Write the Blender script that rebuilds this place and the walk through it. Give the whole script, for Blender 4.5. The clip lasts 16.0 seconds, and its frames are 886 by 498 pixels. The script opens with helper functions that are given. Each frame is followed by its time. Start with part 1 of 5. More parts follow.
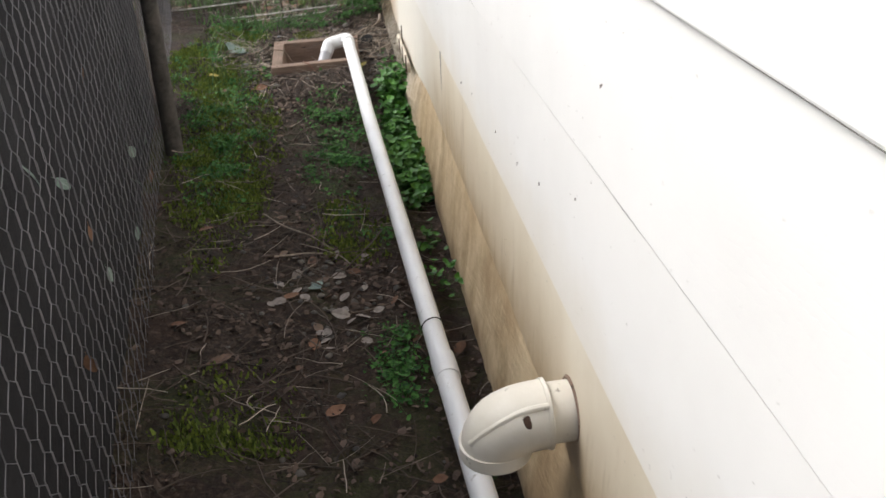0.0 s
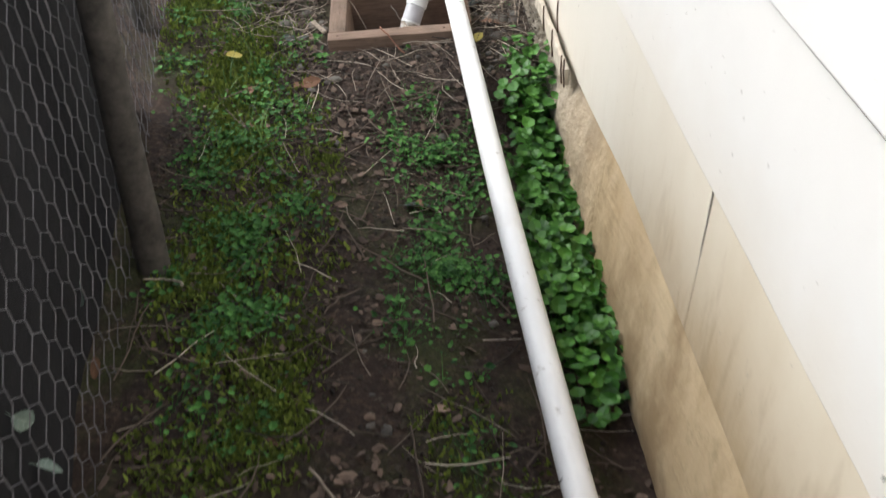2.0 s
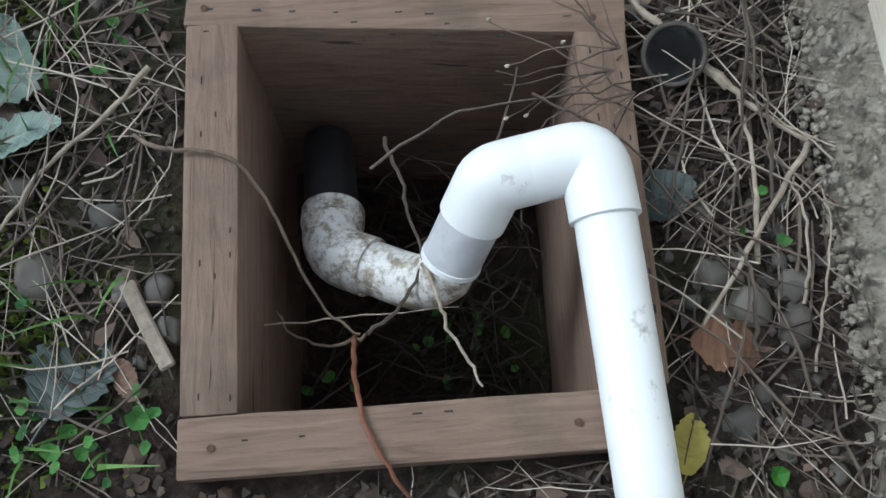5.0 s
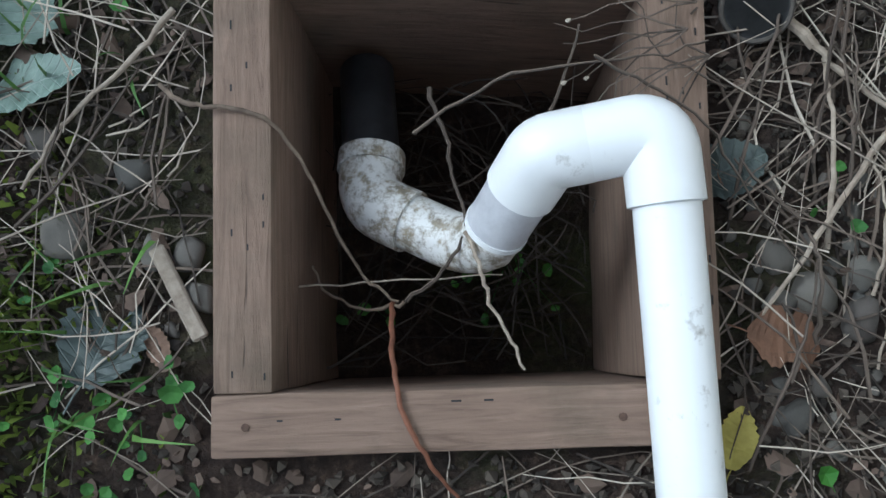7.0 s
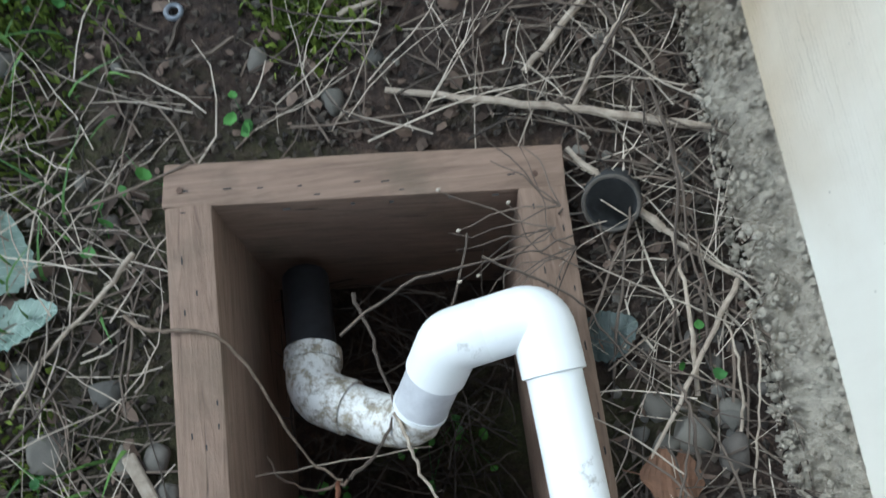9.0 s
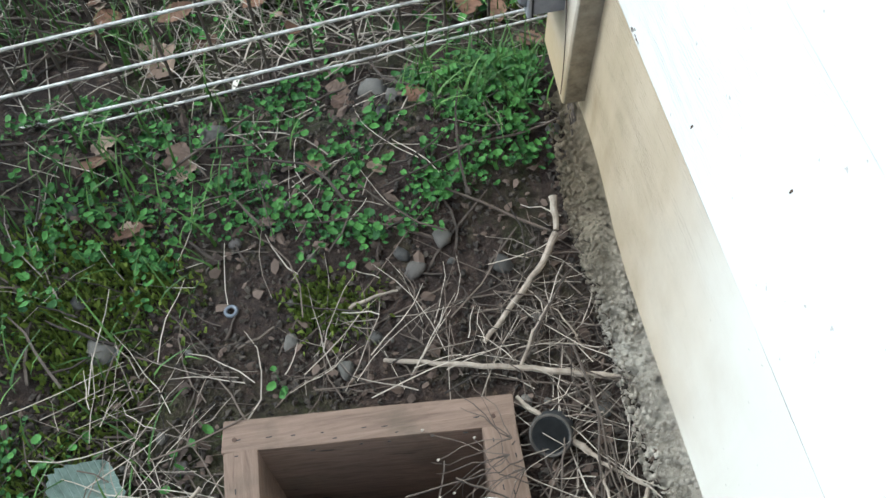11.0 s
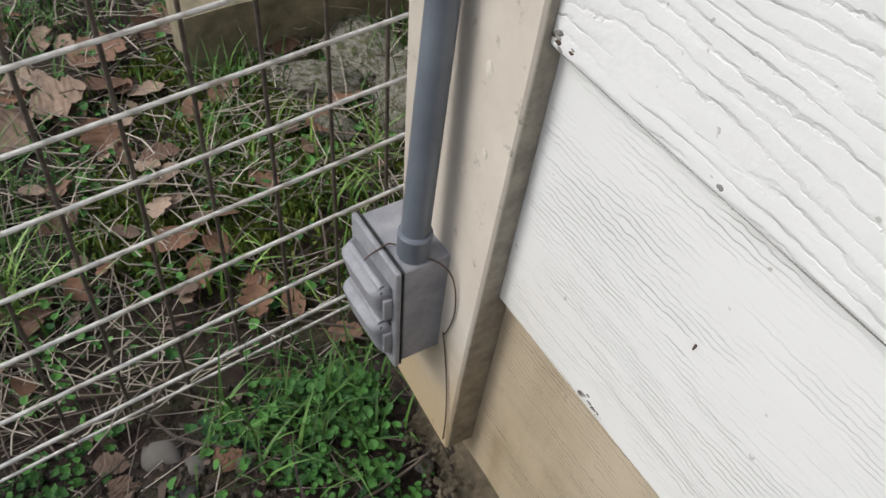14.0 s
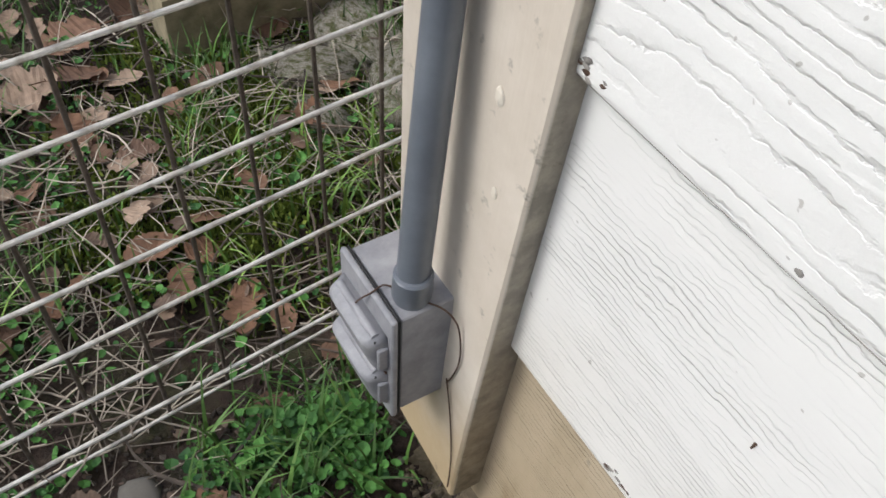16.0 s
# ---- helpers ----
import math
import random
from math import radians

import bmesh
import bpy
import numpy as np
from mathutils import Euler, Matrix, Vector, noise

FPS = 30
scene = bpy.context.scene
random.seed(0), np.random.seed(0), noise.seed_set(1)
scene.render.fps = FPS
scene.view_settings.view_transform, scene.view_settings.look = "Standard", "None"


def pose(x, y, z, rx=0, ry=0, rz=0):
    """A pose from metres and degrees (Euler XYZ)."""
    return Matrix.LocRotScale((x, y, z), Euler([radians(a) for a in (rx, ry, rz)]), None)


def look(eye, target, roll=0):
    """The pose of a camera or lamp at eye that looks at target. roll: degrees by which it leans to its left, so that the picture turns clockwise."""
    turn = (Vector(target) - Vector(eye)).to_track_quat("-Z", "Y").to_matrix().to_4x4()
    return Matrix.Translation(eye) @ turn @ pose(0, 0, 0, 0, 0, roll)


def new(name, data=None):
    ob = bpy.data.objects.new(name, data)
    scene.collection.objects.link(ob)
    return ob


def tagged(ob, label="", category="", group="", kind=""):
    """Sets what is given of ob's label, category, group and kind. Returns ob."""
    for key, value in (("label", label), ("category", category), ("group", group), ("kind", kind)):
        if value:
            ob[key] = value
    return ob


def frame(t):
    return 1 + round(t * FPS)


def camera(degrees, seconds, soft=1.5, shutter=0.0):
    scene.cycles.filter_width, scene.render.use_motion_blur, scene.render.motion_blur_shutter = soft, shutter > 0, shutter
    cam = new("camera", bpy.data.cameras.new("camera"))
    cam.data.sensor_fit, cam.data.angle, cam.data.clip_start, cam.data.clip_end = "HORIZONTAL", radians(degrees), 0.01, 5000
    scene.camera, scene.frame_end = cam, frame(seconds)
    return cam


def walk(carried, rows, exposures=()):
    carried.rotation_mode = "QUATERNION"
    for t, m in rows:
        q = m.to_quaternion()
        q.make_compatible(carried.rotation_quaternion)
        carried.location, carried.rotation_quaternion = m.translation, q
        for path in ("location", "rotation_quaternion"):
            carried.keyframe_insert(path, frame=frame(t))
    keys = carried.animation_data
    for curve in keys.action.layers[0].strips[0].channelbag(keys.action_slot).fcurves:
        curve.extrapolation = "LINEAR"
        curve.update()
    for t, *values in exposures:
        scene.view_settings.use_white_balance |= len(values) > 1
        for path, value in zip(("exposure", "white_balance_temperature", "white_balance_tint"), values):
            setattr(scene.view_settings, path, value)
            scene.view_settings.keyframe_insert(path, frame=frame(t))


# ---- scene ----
PATH = [
    (0, (-0.349, -4.741, 1.378), (-0.18, -2.988, 0.429), -4.7),
    (0.5, (-0.348, -4.294, 1.398), (-0.266, -2.66, 0.248), -3.4),
    (1, (-0.449, -3.76, 1.401), (-0.298, -2.225, 0.127), 0.0),
    (1.5, (-0.493, -3.267, 1.372), (-0.293, -1.738, 0.098), 0.5),
    (2, (-0.451, -2.729, 1.335), (-0.422, -1.185, 0.065), -4.2),
    (2.5, (-0.534, -2.212, 1.316), (-0.314, -0.658, 0.075), 0.5),
    (3, (-0.518, -1.658, 1.257), (-0.378, -0.199, -0.104), -1.2),
    (3.5, (-0.559, -1.114, 1.24), (-0.443, 0.12, -0.329), 1.6),
    (3.7, (-0.54, -0.9, 1.188), (-0.41, 0.272, -0.423), 1.4),
    (5.8, (-0.479, 0.017, 0.848), (-0.497, 0.295, -1.133), -5.9),
    (6, (-0.481, 0.031, 0.856), (-0.51, 0.278, -1.129), -8.4),
    (6.5, (-0.477, 0.039, 0.867), (-0.512, 0.272, -1.119), -10.1),
    (7, (-0.486, 0.035, 0.872), (-0.529, 0.259, -1.115), -12.7),
    (7.5, (-0.487, 0.043, 0.882), (-0.529, 0.311, -1.099), -11.1),
    (8, (-0.465, 0.042, 0.895), (-0.497, 0.403, -1.072), -8.3),
    (8.5, (-0.451, 0.043, 0.929), (-0.455, 0.445, -1.03), -5.3),
    (9, (-0.42, 0.032, 1.038), (-0.382, 0.593, -0.881), -4.2),
    (9.5, (-0.426, -0.047, 1.19), (-0.337, 0.72, -0.655), -6.2),
    (10, (-0.418, -0.122, 1.269), (-0.301, 0.717, -0.543), -4.3),
    (10.2, (-0.385, -0.158, 1.342), (-0.307, 0.774, -0.425), -5.8),
    (12.3, (-0.388, -0.164, 1.429), (-0.2, 1.056, -0.145), -2.6),
    (12.5, (-0.377, -0.099, 1.402), (-0.096, 1.172, -0.116), -2.5),
    (13, (-0.413, 0.112, 1.365), (0.242, 1.385, -0.032), 2.8),
    (13.5, (-0.45, 0.269, 1.328), (0.286, 1.452, -0.107), 4.2),
    (14, (-0.429, 0.379, 1.27), (0.333, 1.518, -0.186), 4.5),
    (14.5, (-0.376, 0.465, 1.222), (0.476, 1.479, -0.277), 8.0),
    (15, (-0.365, 0.493, 1.214), (0.444, 1.513, -0.304), 6.8),
    (15.5, (-0.353, 0.504, 1.212), (0.438, 1.539, -0.306), 6.0),
    (16, (-0.35, 0.507, 1.224), (0.377, 1.593, -0.289), 4.0),
]
cam = camera(52.5, 16.0, shutter=0.2)
walk(cam, [(t, look(eye, target, roll)) for t, eye, target, roll in PATH],
     exposures=[(0, 0.55, 6350, 10), (1.9, 0.62, 6300, 9), (2.5, 0.45, 6250, 8), (3.2, 0.38, 6150, 6), (3.7, 0.3, 6000, 4), (5.8, 0.0, 5250, 1), (8.5, 0.1, 5250, 1), (9.5, 0.58, 5250, -4), (9.9, 0.65, 5350, 0), (10.2, 0.65, 5400, 0), (12.3, 0.5, 5900, 4), (13.0, 0.20, 6150, 9), (13.4, 0.0, 6150, 9), (14.1, 0.0, 6150, 9), (14.7, 0.12, 6150, 9), (16, 0.13, 6150, 9)])

# ---- world and light ----
world = bpy.data.worlds.new("sky_world")
scene.world = world
world.use_nodes = True
wn = world.node_tree
sky = wn.nodes.new("ShaderNodeTexSky")
sky.sky_type = "NISHITA"
sky.sun_disc = False
sky.sun_elevation, sky.sun_rotation = radians(44), radians(292)
sky.air_density, sky.dust_density, sky.ozone_density = 1.0, 4.0, 1.0
soften = wn.nodes.new("ShaderNodeHueSaturation")
soften.inputs["Saturation"].default_value = 0.5
wn.links.new(sky.outputs[0], soften.inputs["Color"])
wn.links.new(soften.outputs[0], wn.nodes["Background"].inputs["Color"])
wn.nodes["Background"].inputs["Strength"].default_value = 0.15

sun = new("sun", bpy.data.lights.new("sun", "SUN"))
sun.data.energy, sun.data.angle, sun.data.color = 1.4, radians(25), (1.0, 0.98, 0.95)
sun.matrix_world = look((-4, 1.6, 4.2), (0, 0, 0))


# ---- small builders ----
def smoothstep(a, b, v):
    v = min(1.0, max(0.0, (v - a) / (b - a)))
    return v * v * (3 - 2 * v)


def ground_z(x, y):
    """Height of the soil: a shallow trough beside the house, a bank towards the side fence."""
    low = -0.185 + 0.21 * min(1.1, max(0.0, -x - 0.1))
    flat = 0.25 * min(0.6, max(0.0, -x - 0.88))
    s = smoothstep(-0.75, -0.12, y)
    z = low * (1 - s) + flat * s
    z += 0.075 * smoothstep(0.70, 1.0, y) * (1 - smoothstep(1.08, 1.30, y)) * smoothstep(-0.60, -0.2, x)
    z -= 0.045 * smoothstep(1.08, 1.30, y) * (1 - smoothstep(1.40, 1.75, y))
    if y > -6 and y < 6 and x > -4:
        z += 0.012 * noise.noise(Vector((x * 4, y * 4, 3))) + 0.008 * noise.noise(Vector((x * 17, y * 17, 9)))
    return z


def part(name, data, material, parent, label=""):
    """One mesh object under a thing or a part; data is a bmesh or a pair (verts, faces)."""
    me = bpy.data.meshes.new(name)
    if isinstance(data, tuple):
        me.from_pydata([tuple(v) for v in data[0]], [], data[1])
    else:
        data.to_mesh(me)
        data.free()
    me.materials.append(material)
    ob = new(name, me)
    ob.parent = parent
    if label:
        tagged(ob, label)
    return ob


def smooth(ob, angle=40):
    ob.data.shade_smooth()
    ob.data.set_sharp_from_angle(angle=radians(angle))
    return ob


def thing(name, label, category, group="", kind=""):
    return tagged(new(name), label, category, group, kind)


def block(x0, x1, y0, y1, z0, z1, bevel=0.004, segs=2):
    bm = bmesh.new()
    bmesh.ops.create_cube(bm, size=1)
    for v in bm.verts:
        v.co = Vector(((x0 + x1) / 2 + v.co.x * (x1 - x0), (y0 + y1) / 2 + v.co.y * (y1 - y0), (z0 + z1) / 2 + v.co.z * (z1 - z0)))
    if bevel:
        bmesh.ops.bevel(bm, geom=list(bm.edges), offset=bevel, segments=segs, affect="EDGES", profile=0.6)
    return bm


def roughen(bm, cuts, amount, scale, seed):
    """Cut the long edges and push the points about a little, for worn wood and broken concrete."""
    if cuts:
        bmesh.ops.subdivide_edges(bm, edges=[e for e in bm.edges if e.calc_length() > 0.05], cuts=cuts, use_grid_fill=True)
    for v in bm.verts:
        v.co += amount * noise.noise_vector(v.co * scale + Vector((seed, 0, 0)))
    return bm


def tube(points, radius, sides=10, caps=True):
    """Verts and faces of a round tube along points; radius is a number or a list."""
    pts = [Vector(p) for p in points]
    radii = radius if isinstance(radius, list) else [radius] * len(pts)
    verts, faces, up = [], [], None
    for i, p in enumerate(pts):
        d = (pts[min(i + 1, len(pts) - 1)] - pts[max(i - 1, 0)]).normalized()
        if up is None:
            up = d.orthogonal().normalized()
        up = (up - d * up.dot(d)).normalized()
        side = d.cross(up)
        for k in range(sides):
            a = 2 * math.pi * k / sides
            verts.append(p + radii[i] * (math.cos(a) * up + math.sin(a) * side))
    for i in range(len(pts) - 1):
        for k in range(sides):
            a, b = i * sides + k, i * sides + (k + 1) % sides
            faces.append((a, b, b + sides, a + sides))
    if caps:
        faces.append(tuple(reversed(range(sides))))
        faces.append(tuple(range((len(pts) - 1) * sides, len(pts) * sides)))
    return verts, faces


def join(pieces):
    verts, faces = [], []
    for v, f in pieces:
        n = len(verts)
        verts.extend(v)
        faces.extend(tuple(i + n for i in q) for q in f)
    return verts, faces


def arc(center, start, end, bend, steps=8):
    """A quarter bend from start to end round the corner point bend."""
    s, e, b = Vector(start), Vector(end), Vector(bend)
    return [(1 - t) ** 2 * s + 2 * t * (1 - t) * b + t * t * e for t in [i / steps for i in range(steps + 1)]]


# ---- materials ----
def material(name, build, rough=0.7, metal=0.0):
    mat = bpy.data.materials.new(name)
    mat.use_nodes = True
    nt = mat.node_tree
    bsdf = nt.nodes["Principled BSDF"]
    bsdf.inputs["Roughness"].default_value = rough
    bsdf.inputs["Metallic"].default_value = metal
    build(nt, bsdf)
    return mat


def node(nt, kind, **values):
    n = nt.nodes.new(kind)
    for key, value in values.items():
        n.inputs[key.replace("_", " ")].default_value = value
    return n


def coords(nt, scale, jitter=True):
    tc = nt.nodes.new("ShaderNodeTexCoord")
    mp = node(nt, "ShaderNodeMapping", Scale=scale)
    if jitter:
        info = nt.nodes.new("ShaderNodeObjectInfo")
        add = nt.nodes.new("ShaderNodeVectorMath")
        add.operation = "MULTIPLY_ADD"
        add.inputs[1].default_value = (7.0, 11.0, 5.0)
        nt.links.new(info.outputs["Random"], add.inputs[0])
        nt.links.new(tc.outputs["Object"], add.inputs[2])
        nt.links.new(add.outputs[0], mp.inputs["Vector"])
    else:
        nt.links.new(tc.outputs["Object"], mp.inputs["Vector"])
    return mp.outputs[0]


def noise_at(nt, vec, scale, detail=6.0, rough=0.6, distort=0.0):
    n = node(nt, "ShaderNodeTexNoise", Scale=scale, Detail=detail, Roughness=rough, Distortion=distort)
    nt.links.new(vec, n.inputs["Vector"])
    return n.outputs["Fac"]


def ramp(nt, fac, stops):
    r = nt.nodes.new("ShaderNodeValToRGB")
    el = r.color_ramp.elements
    while len(el) < len(stops):
        el.new(0.5)
    for e, (pos, col) in zip(el, stops):
        e.position, e.color = pos, (*col, 1.0) if len(col) == 3 else col
    nt.links.new(fac, r.inputs[0])
    return r.outputs[0]


def mix(nt, fac, a, b, mode="MIX"):
    m = nt.nodes.new("ShaderNodeMix")
    m.data_type, m.blend_type = "RGBA", mode
    for sock, val in ((m.inputs[0], fac), (m.inputs[6], a), (m.inputs[7], b)):
        if isinstance(val, (int, float)):
            sock.default_value = val
        elif isinstance(val, tuple):
            sock.default_value = (*val, 1.0)
        else:
            nt.links.new(val, sock)
    return m.outputs[2]


def maths(nt, op, a, b=0.0):
    m = nt.nodes.new("ShaderNodeMath")
    m.operation = op
    m.use_clamp = False
    for sock, val in ((m.inputs[0], a), (m.inputs[1], b)):
        if isinstance(val, (int, float)):
            sock.default_value = val
        else:
            nt.links.new(val, sock)
    return m.outputs[0]


def bump(nt, bsdf, height, strength, distance):
    b = node(nt, "ShaderNodeBump", Strength=strength, Distance=distance)
    nt.links.new(height, b.inputs["Height"])
    nt.links.new(b.outputs[0], bsdf.inputs["Normal"])


def axis(nt, which):
    tc = nt.nodes.new("ShaderNodeTexCoord")
    sp = nt.nodes.new("ShaderNodeSeparateXYZ")
    nt.links.new(tc.outputs["Object"], sp.inputs[0])
    return sp.outputs[which]


def soil_build(nt, bsdf):
    v = coords(nt, (1, 1, 1), False)
    coarse = noise_at(nt, v, 3.0, 8.0, 0.65)
    fine = noise_at(nt, v, 60.0, 8.0, 0.7)
    base = ramp(nt, fine, [(0.3, (0.015, 0.010, 0.007)), (0.52, (0.050, 0.033, 0.024)), (0.72, (0.145, 0.105, 0.080))])
    clods = ramp(nt, noise_at(nt, v, 14.0, 7.0, 0.7), [(0.35, (0.45, 0.42, 0.40)), (0.65, (1.5, 1.4, 1.3))])
    base = mix(nt, 0.8, base, clods, "MULTIPLY")
    tint = mix(nt, ramp(nt, coarse, [(0.4, (0, 0, 0)), (0.65, (1, 1, 1))]), base, mix(nt, 0.5, base, (0.060, 0.034, 0.024)))
    moss = ramp(nt, noise_at(nt, v, 2.3, 9.0, 0.7, 0.6), [(0.50, (0, 0, 0)), (0.64, (1, 1, 1))])
    mosscol = ramp(nt, noise_at(nt, v, 140.0, 4.0), [(0.3, (0.020, 0.035, 0.006)), (0.7, (0.085, 0.105, 0.020))])
    nt.links.new(mix(nt, maths(nt, "MULTIPLY", moss, 0.6), tint, mosscol), bsdf.inputs["Base Color"])
    grain = maths(nt, "ADD", noise_at(nt, v, 35.0, 8.0, 0.75), maths(nt, "MULTIPLY", noise_at(nt, v, 160.0, 4.0), 0.4))
    bump(nt, bsdf, grain, 1.0, 0.02)


def wood_relief(nt, bold):
    """Embossed grain of the siding: broken parallel fibres, and on some boards bold wavy ridges over a pebbled ground."""
    z = axis(nt, 2)
    warp = noise_at(nt, coords(nt, (1.0, 2.6, 9.0)), 1.0, 3.0, 0.5, 0.4)
    ripple = noise_at(nt, coords(nt, (1.0, 55.0, 70.0)), 1.0, 4.0, 0.6)
    fibre = noise_at(nt, coords(nt, (1.0, 11.0, 100.0)), 1.9, 5.0, 0.65, 0.9)
    phase = maths(nt, "ADD", maths(nt, "MULTIPLY", z, 62.0 if bold else 150.0), maths(nt, "MULTIPLY", warp, 5.0 if bold else 6.0))
    phase = maths(nt, "ADD", phase, maths(nt, "MULTIPLY", ripple, 0.9 if bold else 1.6))
    saw = maths(nt, "FRACT", phase)
    spread = noise_at(nt, coords(nt, (1, 2.4, 8)), 1.6, 4.0)
    mask = ramp(nt, spread, [(0.38, (0.15, 0.15, 0.15)), (0.55, (1, 1, 1))])
    thin = ramp(nt, maths(nt, "MULTIPLY", maths(nt, "ADD", axis(nt, 1), 4.0), 0.2), [(0.45, (0.08, 0.08, 0.08)), (0.84, (0.22, 0.22, 0.22)), (0.93, (1, 1, 1))])
    pebble = noise_at(nt, coords(nt, (1.0, 45.0, 75.0)), 1.0, 4.0, 0.55)
    broken = ramp(nt, noise_at(nt, coords(nt, (1.0, 9.0, 60.0)), 1.0, 4.0, 0.6), [(0.36, (0.10, 0.10, 0.10)), (0.56, (1, 1, 1))])
    mask = maths(nt, "MULTIPLY", mask, broken)
    ridge = ramp(nt, saw, [(0.0, (0, 0, 0)), (0.22 if bold else 0.16, (0.9, 0.9, 0.9)), (0.45, (1, 1, 1)), (0.93, (1, 1, 1)), (1.0, (0, 0, 0))])
    cut = maths(nt, "MULTIPLY", maths(nt, "SUBTRACT", ridge, 1.0), mask)
    height = maths(nt, "ADD", maths(nt, "MULTIPLY", cut, 0.19 if bold else 0.14), maths(nt, "MULTIPLY", pebble, 0.24 if bold else 0.08))
    height = maths(nt, "ADD", height, maths(nt, "MULTIPLY", fibre, 0.04))
    groove = ramp(nt, saw, [(0.0, (0.8, 0.8, 0.8)), (0.09, (0, 0, 0)), (0.90, (0, 0, 0)), (0.98, (0.8, 0.8, 0.8))])
    return fibre, maths(nt, "MULTIPLY", height, thin), maths(nt, "MULTIPLY", maths(nt, "MULTIPLY", groove, mask), thin)


def siding_build(bold):
    def build(nt, bsdf):
        v3 = coords(nt, (1, 1, 1))
        fibre, height, groove = wood_relief(nt, bold)
        z = axis(nt, 2)
        blot = noise_at(nt, v3, 5.0, 6.0, 0.6)
        edge = maths(nt, "ADD", z, maths(nt, "MULTIPLY", maths(nt, "SUBTRACT", blot, 0.5), 0.22))
        y = axis(nt, 1)
        early = ramp(nt, maths(nt, "MULTIPLY", maths(nt, "ADD", y, 4.5), 0.187), [(0.45, (1, 1, 1)), (0.80, (0.35, 0.35, 0.35)), (0.98, (0.35, 0.35, 0.35)), (1.0, (0.9, 0.9, 0.9))])
        splash = ramp(nt, edge, [(0.42, (0.42, 0.42, 0.42)), (0.66, (0, 0, 0))])
        paint = mix(nt, ramp(nt, noise_at(nt, v3, 2.0, 4.0), [(0.35, (0, 0, 0)), (0.7, (1, 1, 1))]), (0.80, 0.79, 0.76), (0.74, 0.73, 0.70))
        dirty = mix(nt, fibre, (0.52, 0.41, 0.25), (0.68, 0.57, 0.40))
        col = mix(nt, maths(nt, "MULTIPLY", splash, early), paint, dirty)
        # grooves tinted darker for grime and for shading the bump gives too weakly
        col = mix(nt, maths(nt, "MULTIPLY", groove, 0.06 if bold else 0.28), col, (0.42, 0.40, 0.37))
        specks = ramp(nt, noise_at(nt, v3, 70.0, 2.0, 0.5), [(0.735, (0, 0, 0)), (0.76, (1, 1, 1))])
        nt.links.new(mix(nt, maths(nt, "MULTIPLY", specks, 0.5), col, (0.25, 0.22, 0.18)), bsdf.inputs["Base Color"])
        bump(nt, bsdf, height, 1.0, 0.007)
    return build


def low_siding_build(nt, bsdf):
    v3 = coords(nt, (1, 1, 1))
    fibre, height, groove = wood_relief(nt, False)
    z = axis(nt, 2)
    blot = noise_at(nt, coords(nt, (1, 1.0, 0.5)), 5.0, 7.0, 0.65)
    edge = maths(nt, "ADD", z, maths(nt, "MULTIPLY", maths(nt, "SUBTRACT", blot, 0.5), 0.30))
    splash = ramp(nt, edge, [(0.16, (1, 1, 1)), (0.30, (0.45, 0.45, 0.45)), (0.50, (0, 0, 0))])
    y = axis(nt, 1)
    along = maths(nt, "ADD", y, maths(nt, "MULTIPLY", maths(nt, "SUBTRACT", noise_at(nt, v3, 3.0, 5.0), 0.5), 0.5))
    wet = ramp(nt, maths(nt, "MULTIPLY", maths(nt, "ADD", along, 4.0), 0.2), [(0.44, (1, 1, 1)), (0.62, (0.15, 0.15, 0.15)), (0.90, (0.10, 0.10, 0.10)), (0.975, (1, 1, 1))])
    cream = mix(nt, ramp(nt, noise_at(nt, v3, 2.0, 5.0), [(0.35, (0, 0, 0)), (0.7, (1, 1, 1))]), (0.73, 0.67, 0.55), (0.65, 0.58, 0.45))
    cream = mix(nt, wet, (0.74, 0.72, 0.66), cream)
    dirty = mix(nt, fibre, (0.38, 0.27, 0.14), (0.50, 0.38, 0.23))
    col = mix(nt, maths(nt, "MULTIPLY", splash, wet), cream, dirty)
    corner = ramp(nt, maths(nt, "MULTIPLY", maths(nt, "ADD", along, 4.0), 0.2), [(0.84, (0, 0, 0)), (0.91, (0.85, 0.85, 0.85))])
    col = mix(nt, corner, col, ramp(nt, blot, [(0.35, (0.38, 0.295, 0.185)), (0.62, (0.53, 0.43, 0.30))]))
    streak = noise_at(nt, coords(nt, (1, 5.0, 1.1)), 3.0, 7.0, 0.65)
    runs = ramp(nt, maths(nt, "SUBTRACT", streak, maths(nt, "MULTIPLY", z, 0.5)), [(0.40, (0, 0, 0)), (0.58, (0.5, 0.5, 0.5))])
    col = mix(nt, maths(nt, "MULTIPLY", runs, wet), col, (0.27, 0.18, 0.085))
    # same groove tint: relief shade put into the colour along with grime
    col = mix(nt, maths(nt, "MULTIPLY", groove, maths(nt, "ADD", maths(nt, "MULTIPLY", corner, 1.2), 0.15)), col, (0.17, 0.125, 0.075))
    v3 = coords(nt, (1, 1, 1))
    specks = ramp(nt, noise_at(nt, v3, 70.0, 2.0, 0.5), [(0.735, (0, 0, 0)), (0.76, (1, 1, 1))])
    nt.links.new(mix(nt, maths(nt, "MULTIPLY", specks, 0.5), col, (0.25, 0.22, 0.18)), bsdf.inputs["Base Color"])
    bump(nt, bsdf, height, 1.0, 0.007)


